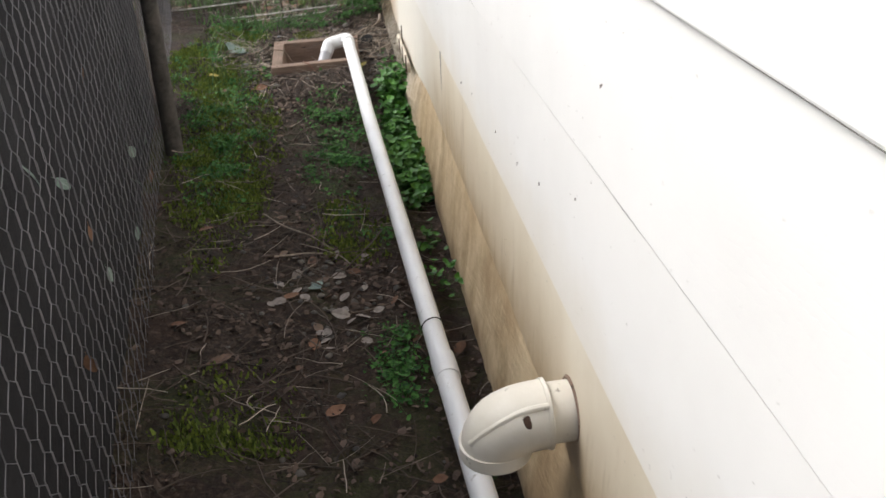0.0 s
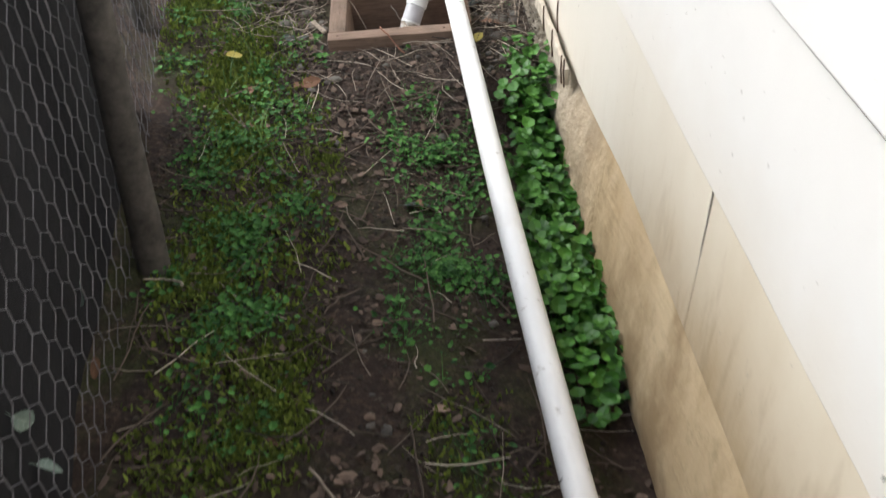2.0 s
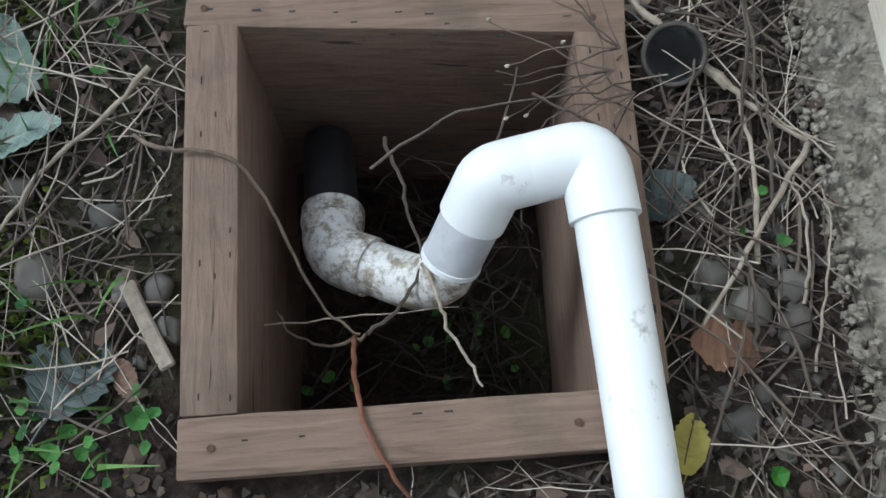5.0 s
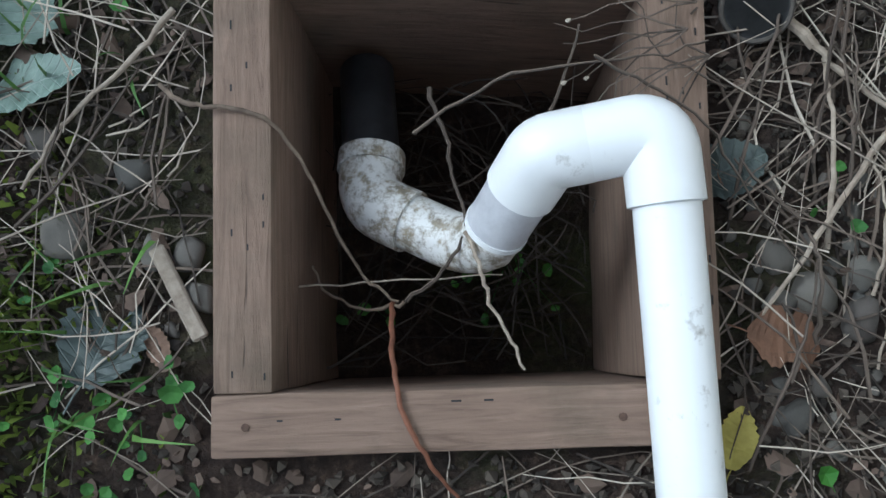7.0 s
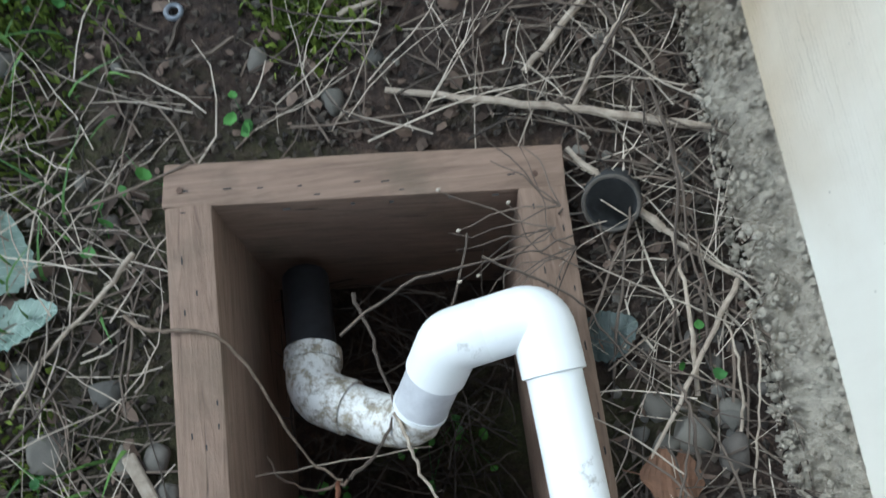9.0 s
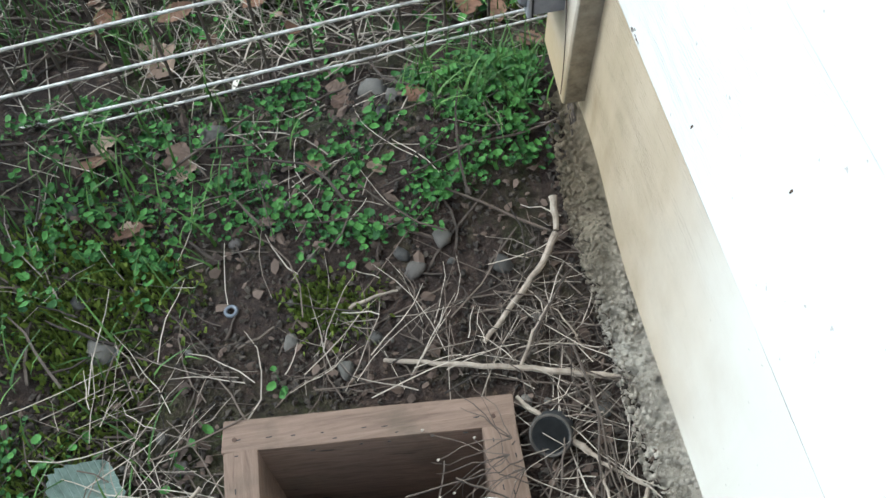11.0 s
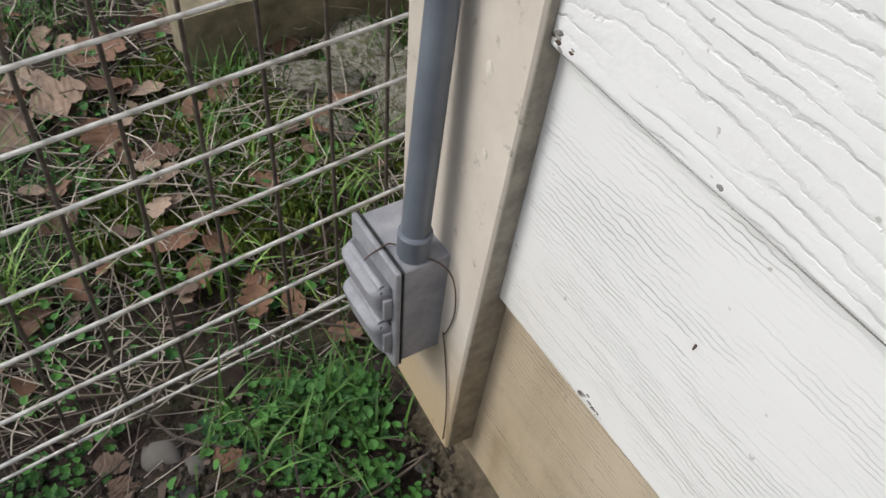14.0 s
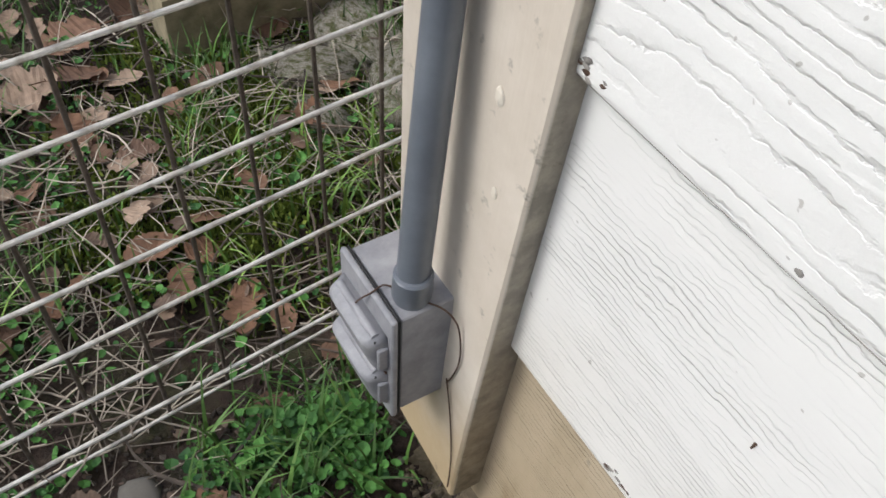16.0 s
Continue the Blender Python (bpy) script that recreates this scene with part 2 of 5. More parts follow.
def concrete_build(nt, bsdf):
    v = coords(nt, (1, 1, 1), False)
    n = noise_at(nt, v, 14.0, 9.0, 0.7)
    base = ramp(nt, n, [(0.3, (0.22, 0.185, 0.14)), (0.46, (0.45, 0.405, 0.335)), (0.7, (0.58, 0.535, 0.455))])
    grit = noise_at(nt, v, 75.0, 6.0, 0.75)
    base = mix(nt, 0.5, base, ramp(nt, grit, [(0.32, (0.45, 0.42, 0.38)), (0.46, (1.15, 1.12, 1.08)), (0.66, (1.6, 1.58, 1.52))]), "MULTIPLY")
    stain = ramp(nt, noise_at(nt, coords(nt, (1, 1.0, 0.8), False), 2.2, 7.0, 0.6), [(0.38, (0, 0, 0)), (0.6, (1, 1, 1))])
    y = axis(nt, 1)
    early = ramp(nt, maths(nt, "MULTIPLY", maths(nt, "ADD", y, 4.0), 0.2), [(0.60, (1, 1, 1)), (0.74, (0.05, 0.05, 0.05)), (0.91, (0.05, 0.05, 0.05)), (0.97, (0.8, 0.8, 0.8))])
    patches = ramp(nt, noise_at(nt, coords(nt, (1, 1.3, 0.8), False), 3.2, 8.0, 0.62), [(0.47, (0, 0, 0)), (0.62, (0.8, 0.8, 0.8))])
    brown = mix(nt, patches, mix(nt, stain, (0.46, 0.335, 0.19), (0.60, 0.475, 0.30)), (0.30, 0.205, 0.105))
    brown = mix(nt, ramp(nt, n, [(0.55, (0, 0, 0)), (0.75, (0.45, 0.45, 0.45))]), brown, (0.13, 0.10, 0.05))
    foot = ramp(nt, maths(nt, "MULTIPLY", maths(nt, "ADD", y, 4.0), 0.2), [(0.90, (0, 0, 0)), (0.96, (0.8, 0.8, 0.8))])
    mossy = ramp(nt, n, [(0.38, (0.050, 0.045, 0.022)), (0.52, (0.15, 0.115, 0.07)), (0.66, (0.36, 0.29, 0.19))])
    nt.links.new(mix(nt, foot, mix(nt, early, base, brown), mossy), bsdf.inputs["Base Color"])
    relief = maths(nt, "ADD", n, maths(nt, "MULTIPLY", grit, 0.9))
    flat = ramp(nt, maths(nt, "MULTIPLY", maths(nt, "ADD", y, 4.0), 0.2), [(0.58, (0.10, 0.10, 0.10)), (0.74, (1, 1, 1))])
    bump(nt, bsdf, maths(nt, "MULTIPLY", relief, flat), 1.0, 0.018)


def pvc_build(nt, bsdf):
    v = coords(nt, (1, 1, 1))
    grime = ramp(nt, noise_at(nt, v, 22.0, 9.0, 0.72), [(0.60, (0, 0, 0)), (0.72, (1, 1, 1))])
    film = ramp(nt, noise_at(nt, v, 5.0, 5.0), [(0.4, (0.88, 0.89, 0.89)), (0.7, (0.80, 0.80, 0.79))])
    nt.links.new(mix(nt, maths(nt, "MULTIPLY", grime, 0.75), film, (0.22, 0.19, 0.14)), bsdf.inputs["Base Color"])
    bump(nt, bsdf, noise_at(nt, v, 120.0, 3.0), 0.08, 0.002)


def grey_pvc_build(nt, bsdf):
    v = coords(nt, (1, 1, 1))
    nt.links.new(ramp(nt, noise_at(nt, v, 20.0, 7.0, 0.7), [(0.3, (0.44, 0.44, 0.46)), (0.62, (0.60, 0.60, 0.62)), (0.8, (0.34, 0.32, 0.29))]), bsdf.inputs["Base Color"])


def mucky_pvc_build(nt, bsdf):
    v = coords(nt, (1, 1, 1))
    muck = ramp(nt, noise_at(nt, v, 48.0, 10.0, 0.78), [(0.46, (0, 0, 0)), (0.58, (0.9, 0.9, 0.9))])
    nt.links.new(mix(nt, muck, (0.76, 0.75, 0.72), ramp(nt, noise_at(nt, v, 60.0), [(0.3, (0.10, 0.075, 0.04)), (0.7, (0.36, 0.29, 0.18))])), bsdf.inputs["Base Color"])
    bump(nt, bsdf, noise_at(nt, v, 70.0, 5.0), 0.4, 0.004)


def cream_pvc_build(nt, bsdf):
    v = coords(nt, (1, 1, 1))
    chips = ramp(nt, noise_at(nt, v, 17.0, 5.0, 0.55), [(0.64, (0, 0, 0)), (0.68, (0.8, 0.8, 0.8))])
    base = ramp(nt, noise_at(nt, v, 6.0, 6.0), [(0.35, (0.70, 0.65, 0.54)), (0.7, (0.80, 0.76, 0.68))])
    nt.links.new(mix(nt, chips, base, (0.20, 0.16, 0.11)), bsdf.inputs["Base Color"])
    bump(nt, bsdf, maths(nt, "ADD", noise_at(nt, v, 30.0, 5.0), chips), 0.25, 0.004)


def lumber_build(scale):
    def build(nt, bsdf):
        v = coords(nt, scale)
        vx = coords(nt, (1, 1, 1))
        g = noise_at(nt, v, 2.5, 7.0, 0.65, 0.8)
        blot = noise_at(nt, vx, 7.0, 7.0, 0.65)
        base = ramp(nt, g, [(0.26, (0.125, 0.082, 0.058)), (0.48, (0.215, 0.145, 0.104)), (0.74, (0.285, 0.200, 0.150))])
        col = mix(nt, ramp(nt, blot, [(0.50, (0, 0, 0)), (0.74, (0.7, 0.7, 0.7))]), base, (0.105, 0.082, 0.055))
        crack = ramp(nt, noise_at(nt, v, 1.1, 3.0, 0.5, 0.3), [(0.68, (0, 0, 0)), (0.71, (0.8, 0.8, 0.8))])
        col = mix(nt, crack, col, (0.03, 0.022, 0.016))
        nt.links.new(col, bsdf.inputs["Base Color"])
        bump(nt, bsdf, maths(nt, "SUBTRACT", maths(nt, "ADD", g, maths(nt, "MULTIPLY", noise_at(nt, vx, 120.0, 4.0), 0.3)), crack), 0.6, 0.005)
    return build


def trim_build(nt, bsdf):
    v = coords(nt, (1, 1, 1))
    z = axis(nt, 2)
    n = noise_at(nt, v, 9.0, 8.0, 0.65)
    low = ramp(nt, maths(nt, "ADD", z, maths(nt, "MULTIPLY", n, 0.25)), [(0.38, (1, 1, 1)), (0.56, (0, 0, 0))])
    base = ramp(nt, n, [(0.3, (0.56, 0.49, 0.40)), (0.7, (0.68, 0.61, 0.52))])
    grub = ramp(nt, noise_at(nt, v, 38.0, 6.0, 0.7), [(0.62, (0, 0, 0)), (0.74, (1, 1, 1))])
    col = mix(nt, low, base, (0.47, 0.36, 0.22))
    # return face darkened in colour: partly its shade, partly specked grime
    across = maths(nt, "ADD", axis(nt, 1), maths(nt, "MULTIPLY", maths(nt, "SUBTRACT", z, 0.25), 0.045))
    return_shade_grime = ramp(nt, maths(nt, "ADD", maths(nt, "MULTIPLY", maths(nt, "SUBTRACT", 0.8985, across), 200.0), maths(nt, "MULTIPLY", n, 0.5)), [(0.55, (0, 0, 0)), (1.15, (0.8, 0.8, 0.8))])
    col = mix(nt, return_shade_grime, col, ramp(nt, noise_at(nt, v, 30.0, 7.0, 0.7), [(0.38, (0.09, 0.078, 0.055)), (0.62, (0.32, 0.275, 0.20))]))
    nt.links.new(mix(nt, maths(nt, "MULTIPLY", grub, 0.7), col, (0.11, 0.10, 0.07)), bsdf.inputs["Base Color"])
    bump(nt, bsdf, noise_at(nt, coords(nt, (20, 20, 1.5)), 6.0, 5.0), 0.2, 0.003)


def wire_build(nt, bsdf):
    v = coords(nt, (1, 1, 1), False)
    nt.links.new(ramp(nt, noise_at(nt, v, 40.0, 6.0), [(0.32, (0.42, 0.37, 0.31)), (0.55, (0.74, 0.71, 0.66))]), bsdf.inputs["Base Color"])


def leafy(dark, light, scale=30.0, by_island=True):
    def build(nt, bsdf):
        geo = nt.nodes.new("ShaderNodeNewGeometry")
        v = coords(nt, (1, 1, 1))
        grain = noise_at(nt, v, scale, 5.0)
        fac = maths(nt, "MULTIPLY", maths(nt, "ADD", geo.outputs["Random Per Island"] if by_island else grain, grain), 0.5)
        nt.links.new(ramp(nt, fac, [(0.2, dark), (0.8, light)]), bsdf.inputs["Base Color"])
        bump(nt, bsdf, grain, 0.3, 0.003)
    return build


def plain_build(a, b, scale, relief=0.2, dist=0.003):
    def build(nt, bsdf):
        v = coords(nt, (1, 1, 1))
        n = noise_at(nt, v, scale, 7.0, 0.65)
        nt.links.new(ramp(nt, n, [(0.3, a), (0.7, b)]), bsdf.inputs["Base Color"])
        bump(nt, bsdf, n, relief, dist)
    return build


def stone_build(nt, bsdf):
    info = nt.nodes.new("ShaderNodeObjectInfo")
    v = coords(nt, (1, 1, 1))
    n = noise_at(nt, v, 40.0, 7.0, 0.65)
    base = ramp(nt, info.outputs["Random"], [(0.0, (0.085, 0.080, 0.072)), (0.5, (0.20, 0.183, 0.155)), (1.0, (0.13, 0.112, 0.098))])
    nt.links.new(mix(nt, 0.6, base, ramp(nt, n, [(0.3, (0.3, 0.3, 0.3)), (0.7, (1, 1, 1))]), "MULTIPLY"), bsdf.inputs["Base Color"])
    bump(nt, bsdf, n, 0.4, 0.004)


def veined_build(a, b, vein):
    """A leaf blade with a midrib, slanting side veins and blotches."""
    def build(nt, bsdf):
        n = noise_at(nt, coords(nt, (1, 1, 1)), 45.0, 7.0, 0.65)
        base = ramp(nt, n, [(0.3, a), (0.7, b)])
        across = maths(nt, "ABSOLUTE", axis(nt, 1))
        rib = ramp(nt, maths(nt, "MULTIPLY", across, 100.0), [(0.06, (1, 1, 1)), (0.14, (0, 0, 0))])
        side = maths(nt, "FRACT", maths(nt, "MULTIPLY", maths(nt, "SUBTRACT", axis(nt, 0), maths(nt, "MULTIPLY", across, 0.7)), 80.0))
        side = ramp(nt, side, [(0.0, (0.7, 0.7, 0.7)), (0.10, (0, 0, 0)), (0.90, (0, 0, 0)), (1.0, (0.7, 0.7, 0.7))])
        lines = maths(nt, "MAXIMUM", rib, side)
        nt.links.new(mix(nt, maths(nt, "MULTIPLY", lines, 0.7), base, vein), bsdf.inputs["Base Color"])
        bump(nt, bsdf, maths(nt, "SUBTRACT", n, lines), 0.5, 0.003)
    return build


def dead_leaf_build(nt, bsdf):
    info = nt.nodes.new("ShaderNodeObjectInfo")
    v = coords(nt, (1, 1, 1))
    n = noise_at(nt, v, 45.0, 6.0, 0.65)
    base = ramp(nt, info.outputs["Random"], [(0.0, (0.12, 0.066, 0.040)), (0.35, (0.27, 0.145, 0.085)), (0.6, (0.17, 0.118, 0.088)), (0.85, (0.27, 0.19, 0.135)), (1.0, (0.44, 0.33, 0.245))])
    nt.links.new(mix(nt, 0.7, base, ramp(nt, n, [(0.3, (0.45, 0.42, 0.4)), (0.7, (1.1, 1.05, 1.0))]), "MULTIPLY"), bsdf.inputs["Base Color"])
    bump(nt, bsdf, n, 0.4, 0.004)


def slab_build(nt, bsdf):
    v = coords(nt, (1, 1, 1), False)
    n = noise_at(nt, v, 22.0, 9.0, 0.7)
    base = ramp(nt, n, [(0.3, (0.20, 0.18, 0.13)), (0.5, (0.44, 0.40, 0.32)), (0.7, (0.62, 0.58, 0.50))])
    moss = ramp(nt, noise_at(nt, v, 7.0, 8.0, 0.65), [(0.47, (0, 0, 0)), (0.60, (0.9, 0.9, 0.9))])
    nt.links.new(mix(nt, moss, base, ramp(nt, noise_at(nt, v, 120.0, 4.0), [(0.3, (0.05, 0.065, 0.012)), (0.7, (0.19, 0.20, 0.05))])), bsdf.inputs["Base Color"])
    bump(nt, bsdf, maths(nt, "ADD", n, maths(nt, "MULTIPLY", moss, 0.5)), 1.0, 0.02)


M_SOIL = material("damp_soil", soil_build, 0.9)
M_SIDING = material("painted_siding", siding_build(False), 0.55)
M_BOLDSIDING = material("deep_grained_painted_siding", siding_build(True), 0.55)
M_LOWSIDING = material("stained_cream_siding", low_siding_build, 0.6)
# grime of joints and chips, and the drawn-in shade lines under the laps
M_SHADEGRIME = material("dirty_caulk", plain_build((0.10, 0.09, 0.08), (0.34, 0.32, 0.29), 9.0), 0.9)
M_CHIP = material("flaked_paint", plain_build((0.62, 0.56, 0.46), (0.74, 0.68, 0.58), 40.0), 0.7)
M_CONCRETE = material("crumbling_concrete", concrete_build, 0.92)
M_PVC = material("white_pvc", pvc_build, 0.35)
M_GREYPVC = material("weathered_grey_pvc", grey_pvc_build, 0.45)
M_MUCKY = material("mucky_pvc", mucky_pvc_build, 0.5)
M_CREAM = material("cream_painted_pvc", cream_pvc_build, 0.5)
M_LUMBER = material("treated_lumber", lumber_build((3.5, 45.0, 45.0)), 0.85)
M_LUMBERY = material("treated_lumber_side", lumber_build((45.0, 3.5, 45.0)), 0.85)
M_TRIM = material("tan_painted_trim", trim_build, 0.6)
M_WIRE = material("weathered_galvanised_wire", wire_build, 0.6, 0.25)
M_RUSTWIRE = material("dark_rusted_wire", plain_build((0.045, 0.035, 0.028), (0.14, 0.11, 0.085), 60.0), 0.8, 0.2)
M_HEXWIRE = material("dull_chicken_wire", plain_build((0.10, 0.095, 0.105), (0.26, 0.25, 0.265), 9.0), 0.7, 0.2)
M_FABRIC = material("black_ground_fabric", plain_build((0.002, 0.002, 0.003), (0.010, 0.009, 0.011), 30.0, 0.5, 0.006), 0.95)
M_CLOVER = material("small_weed_leaves", leafy((0.012, 0.058, 0.011), (0.098, 0.262, 0.045)), 0.75)
M_BROAD = material("broad_weed_leaves", leafy((0.022, 0.095, 0.012), (0.090, 0.260, 0.030)), 0.5)
M_MOSS = material("mossy_growth", leafy((0.050, 0.080, 0.010), (0.225, 0.285, 0.040), 60.0), 0.9)
M_GRASS = material("green_grass", leafy((0.024, 0.070, 0.010), (0.135, 0.255, 0.048)), 0.6)
M_TUFT = material("bright_grass", leafy((0.075, 0.165, 0.022), (0.27, 0.42, 0.085)), 0.55)
M_STRAW = material("dry_straw", leafy((0.13, 0.10, 0.075), (0.60, 0.52, 0.42)), 0.85)
M_TWIG = material("grey_brown_twigs", leafy((0.030, 0.023, 0.018), (0.17, 0.13, 0.10)), 0.9)
# darker twig colour, used only in the pit
M_PITTWIG = material("dark_pit_twigs", leafy((0.014, 0.010, 0.008), (0.075, 0.055, 0.040)), 0.8)
M_STICK = material("pale_barkless_stick", plain_build((0.20, 0.155, 0.115), (0.45, 0.38, 0.30), 50.0), 0.85)
M_ROOT = material("brown_root", plain_build((0.085, 0.060, 0.042), (0.22, 0.165, 0.12), 60.0), 0.85)
M_REDROOT = material("reddish_root", plain_build((0.11, 0.040, 0.020), (0.24, 0.095, 0.050), 60.0), 0.7)
M_STONE = material("river_stone", stone_build, 0.8)
M_DEADLEAF = material("brown_dead_leaf", dead_leaf_build, 0.8)
M_GREYLEAF = material("grey_green_wilted_leaf", veined_build((0.14, 0.20, 0.16), (0.27, 0.35, 0.30), (0.40, 0.46, 0.41)), 0.6)
M_DARKLEAF = material("blackened_wet_leaf", veined_build((0.035, 0.050, 0.045), (0.085, 0.105, 0.095), (0.14, 0.16, 0.145)), 0.5)
M_YELLOWLEAF = material("yellow_fallen_leaf", plain_build((0.30, 0.25, 0.04), (0.48, 0.40, 0.08), 45.0), 0.6)
M_BLACKPIPE = material("black_corrugated_plastic", plain_build((0.010, 0.011, 0.013), (0.035, 0.036, 0.040), 30.0), 0.45)
M_EBOX = material("grey_box_plastic", plain_build((0.20, 0.20, 0.215), (0.37, 0.365, 0.38), 26.0, 0.15), 0.5)
M_CONDUIT = material("blue_grey_conduit", plain_build((0.115, 0.128, 0.15), (0.18, 0.197, 0.225), 12.0, 0.05), 0.32)
M_GASKET = material("black_rubber", plain_build((0.008, 0.008, 0.008), (0.03, 0.03, 0.03), 40.0), 0.8)
M_NAIL = material("rusty_nail", plain_build((0.06, 0.035, 0.025), (0.16, 0.10, 0.07), 80.0), 0.75, 0.4)
M_POLE = material("dark_weathered_post", plain_build((0.030, 0.026, 0.022), (0.105, 0.092, 0.078), 25.0, 0.5, 0.006), 0.9)
M_ROOF = material("grey_roofing", plain_build((0.06, 0.06, 0.06), (0.12, 0.12, 0.115), 30.0), 0.9)
M_SLAB = material("mossy_pale_slab", slab_build, 0.9)
M_OLDTIMBER = material("mossy_old_timber", plain_build((0.11, 0.092, 0.052), (0.32, 0.27, 0.175), 14.0, 0.6, 0.008), 0.95)
M_PALELEAF = material("pale_dry_leaf", veined_build((0.20, 0.165, 0.14), (0.42, 0.37, 0.33), (0.24, 0.20, 0.17)), 0.8)
M_SHRED = material("brown_leaf_shreds", leafy((0.035, 0.022, 0.015), (0.185, 0.130, 0.097)), 0.85)

# ---- ground ----
PIT = (-0.695, -0.275, -0.03, 0.425)          # x0, x1, y0, y1 of the hole under the box


def ground():
    def line(fine0, fine1, step, far):
        a = list(np.arange(fine0, fine1 + 1e-6, step))
        d, lo, hi = step, fine0, fine1
        left, right = [], []
        while hi < far:
            d *= 1.35
            hi += d
            lo -= d
            right.append(hi)
            left.append(lo)
        return left[::-1] + a + right
    xs, ys = line(-1.5, 0.1, 0.02, 400), line(-5.0, 2.4, 0.02, 400)
    verts = [(x, y, ground_z(x, y)) for y in ys for x in xs]
    n, faces = len(xs), []
    for j in range(len(ys) - 1):
        for i in range(n - 1):
            cx, cy = (xs[i] + xs[i + 1]) / 2, (ys[j] + ys[j + 1]) / 2
            if PIT[0] < cx < PIT[1] and PIT[2] < cy < PIT[3]:
                continue
            a = j * n + i
            faces.append((a, a + 1, a + n + 1, a + n))
    ob = part("ground", (verts, faces), M_SOIL, None)
    ob.data.shade_smooth()
    tagged(ob, "dark damp soil with moss patches beside the house", "ground", kind="structure")
    bm = bmesh.new()
    bmesh.ops.create_grid(bm, x_segments=24, y_segments=24, size=0.5)
    for v in bm.verts:
        x, y = -0.485 + v.co.x * 0.52, 0.2 + v.co.y * 0.56
        v.co = Vector((x, y, -0.39 + 0.03 * noise.noise(Vector((x * 9, y * 9, 0)))))
    ob = part("pit_floor", bm, M_SOIL, None)
    tagged(ob, "dark soil bottom of the drain pit", "ground", kind="structure")


ground()

# ---- house ----
LAPS = (0.13, 0.505, 0.848, 1.138, 1.48, 1.815, 2.15, 2.485)


def house():
    wall = thing("wall_east", "white painted lap siding wall, stained tan low down", "wall", kind="structure")
    core = part("sheathing", block(0.02, 0.14, -9.0, 1.02, 0.1, 2.86, 0), M_TRIM, wall)
    joints = {0: (-5.3, -1.61), 1: (-5.2,), 2: (-4.9,), 3: (-6.0, -0.6)}
    for i, z in enumerate(LAPS):
        cuts = [-9.0, *joints.get(i, (-5.0, -1.2)), 0.985]
        top = (LAPS[i + 1] if i + 1 < len(LAPS) else z + 0.31) + 0.03
        for a, b in zip(cuts, cuts[1:]):
            verts, faces, steps = [], [], 40
            for k in range(steps + 1):
                y = a + 0.0012 + (b - a - 0.0024) * k / steps
                w = 0.0015 * noise.noise(Vector((y * 3, i * 7.3, 0)))
                zb = z + w
                if i == 0:
                    zb += 0.05 - 0.085 * smoothstep(-1.3, -0.3, y) + 0.06 * smoothstep(0.6, 0.85, y)
                verts += [(-0.0105 + w, y, zb), (-0.0115 + w, y, zb + 0.003), (0.0045, y, top), (0.016, y, top), (0.0055, y, zb)]
            for k in range(steps):
                for q in range(5):
                    c, d = k * 5 + q, k * 5 + (q + 1) % 5
                    faces.append((c, d, d + 5, c + 5))
            faces += [(4, 3, 2, 1, 0), tuple(steps * 5 + q for q in range(5))]
            if i:
                # added dark line that stands in for the lap's faint shadow
                shade_line = [(-0.0075 + 0.0012 * noise.noise(Vector((k * 1.7, i, 3))), a + (b - a) * k / 60, z - 0.0015) for k in range(61)]
                part("dirty_caulk", tube(shade_line, [0.0016 + 0.0007 * noise.noise(Vector((k * 0.9, i, 8))) for k in range(61)], 5), M_SHADEGRIME, wall, "thin grimy grey line standing in for shade under the lap")
            part("siding_board", (verts, faces), (M_SIDING if i == 1 else M_BOLDSIDING) if i else M_LOWSIDING, wall)
    footing = bmesh.new()
    bmesh.ops.create_grid(footing, x_segments=900, y_segments=70, size=0.5)
    for v in footing.verts:
        u, s = v.co.x + 0.5, v.co.y + 0.5
        y = -9.0 + 8.0 * u / 0.3 if u < 0.3 else -1.0 + 2.02 * (u - 0.3) / 0.7
        s = 0.55 * s if s < 0.85 else 0.4675 + (s - 0.85) * 3.55
        z = 0.205 - 0.085 * smoothstep(-1.3, -0.3, y) + 0.05 * smoothstep(0.6, 0.85, y) - 0.62 * s
        early = 1 - smoothstep(-1.2, -0.4, y)
        out = 0.002 - (1 - early) * (0.054 * smoothstep(0.02, 0.26, s) + 0.01 * s) - early * 0.050 * min(1.0, s / 0.5)
        rough = smoothstep(-1.0, 0.3, y)
        n1 = noise.noise(Vector((y * 14, z * 14, 1))) * 0.007 + noise.noise(Vector((y * 38, z * 38, 2))) * 0.005 + noise.noise(Vector((y * 90, z * 90, 6))) * 0.005 - abs(noise.noise(Vector((y * 60, z * 60, 11)))) * 0.009
        n2 = noise.noise(Vector((y * 5, z * 5, 4))) * (0.003 + 0.007 * rough)
        v.co = Vector((out + (n1 * (0.30 + 1.5 * rough) + n2) * smoothstep(0.0, 0.12, s), y, z))
    ob = smooth(part("footing", footing, M_CONCRETE, None), 70)
    tagged(ob, "crumbling stained concrete footing under the siding", "foundation", kind="structure")
    r, grit = random.Random(33), []
    for _ in range(4200):
        y, z = r.uniform(-0.35, 1.0), r.uniform(-0.06, 0.115)
        top = 0.205 - 0.085 * smoothstep(-1.3, -0.3, y) + 0.05 * smoothstep(0.6, 0.85, y)
        s = (top - z) / 0.62 * 1.8
        if s < 0.03 or (y < 0 and r.random() < -2.5 * y):
            continue
        x = -0.001 - 0.054 * smoothstep(0.02, 0.26, s) - 0.01 * s
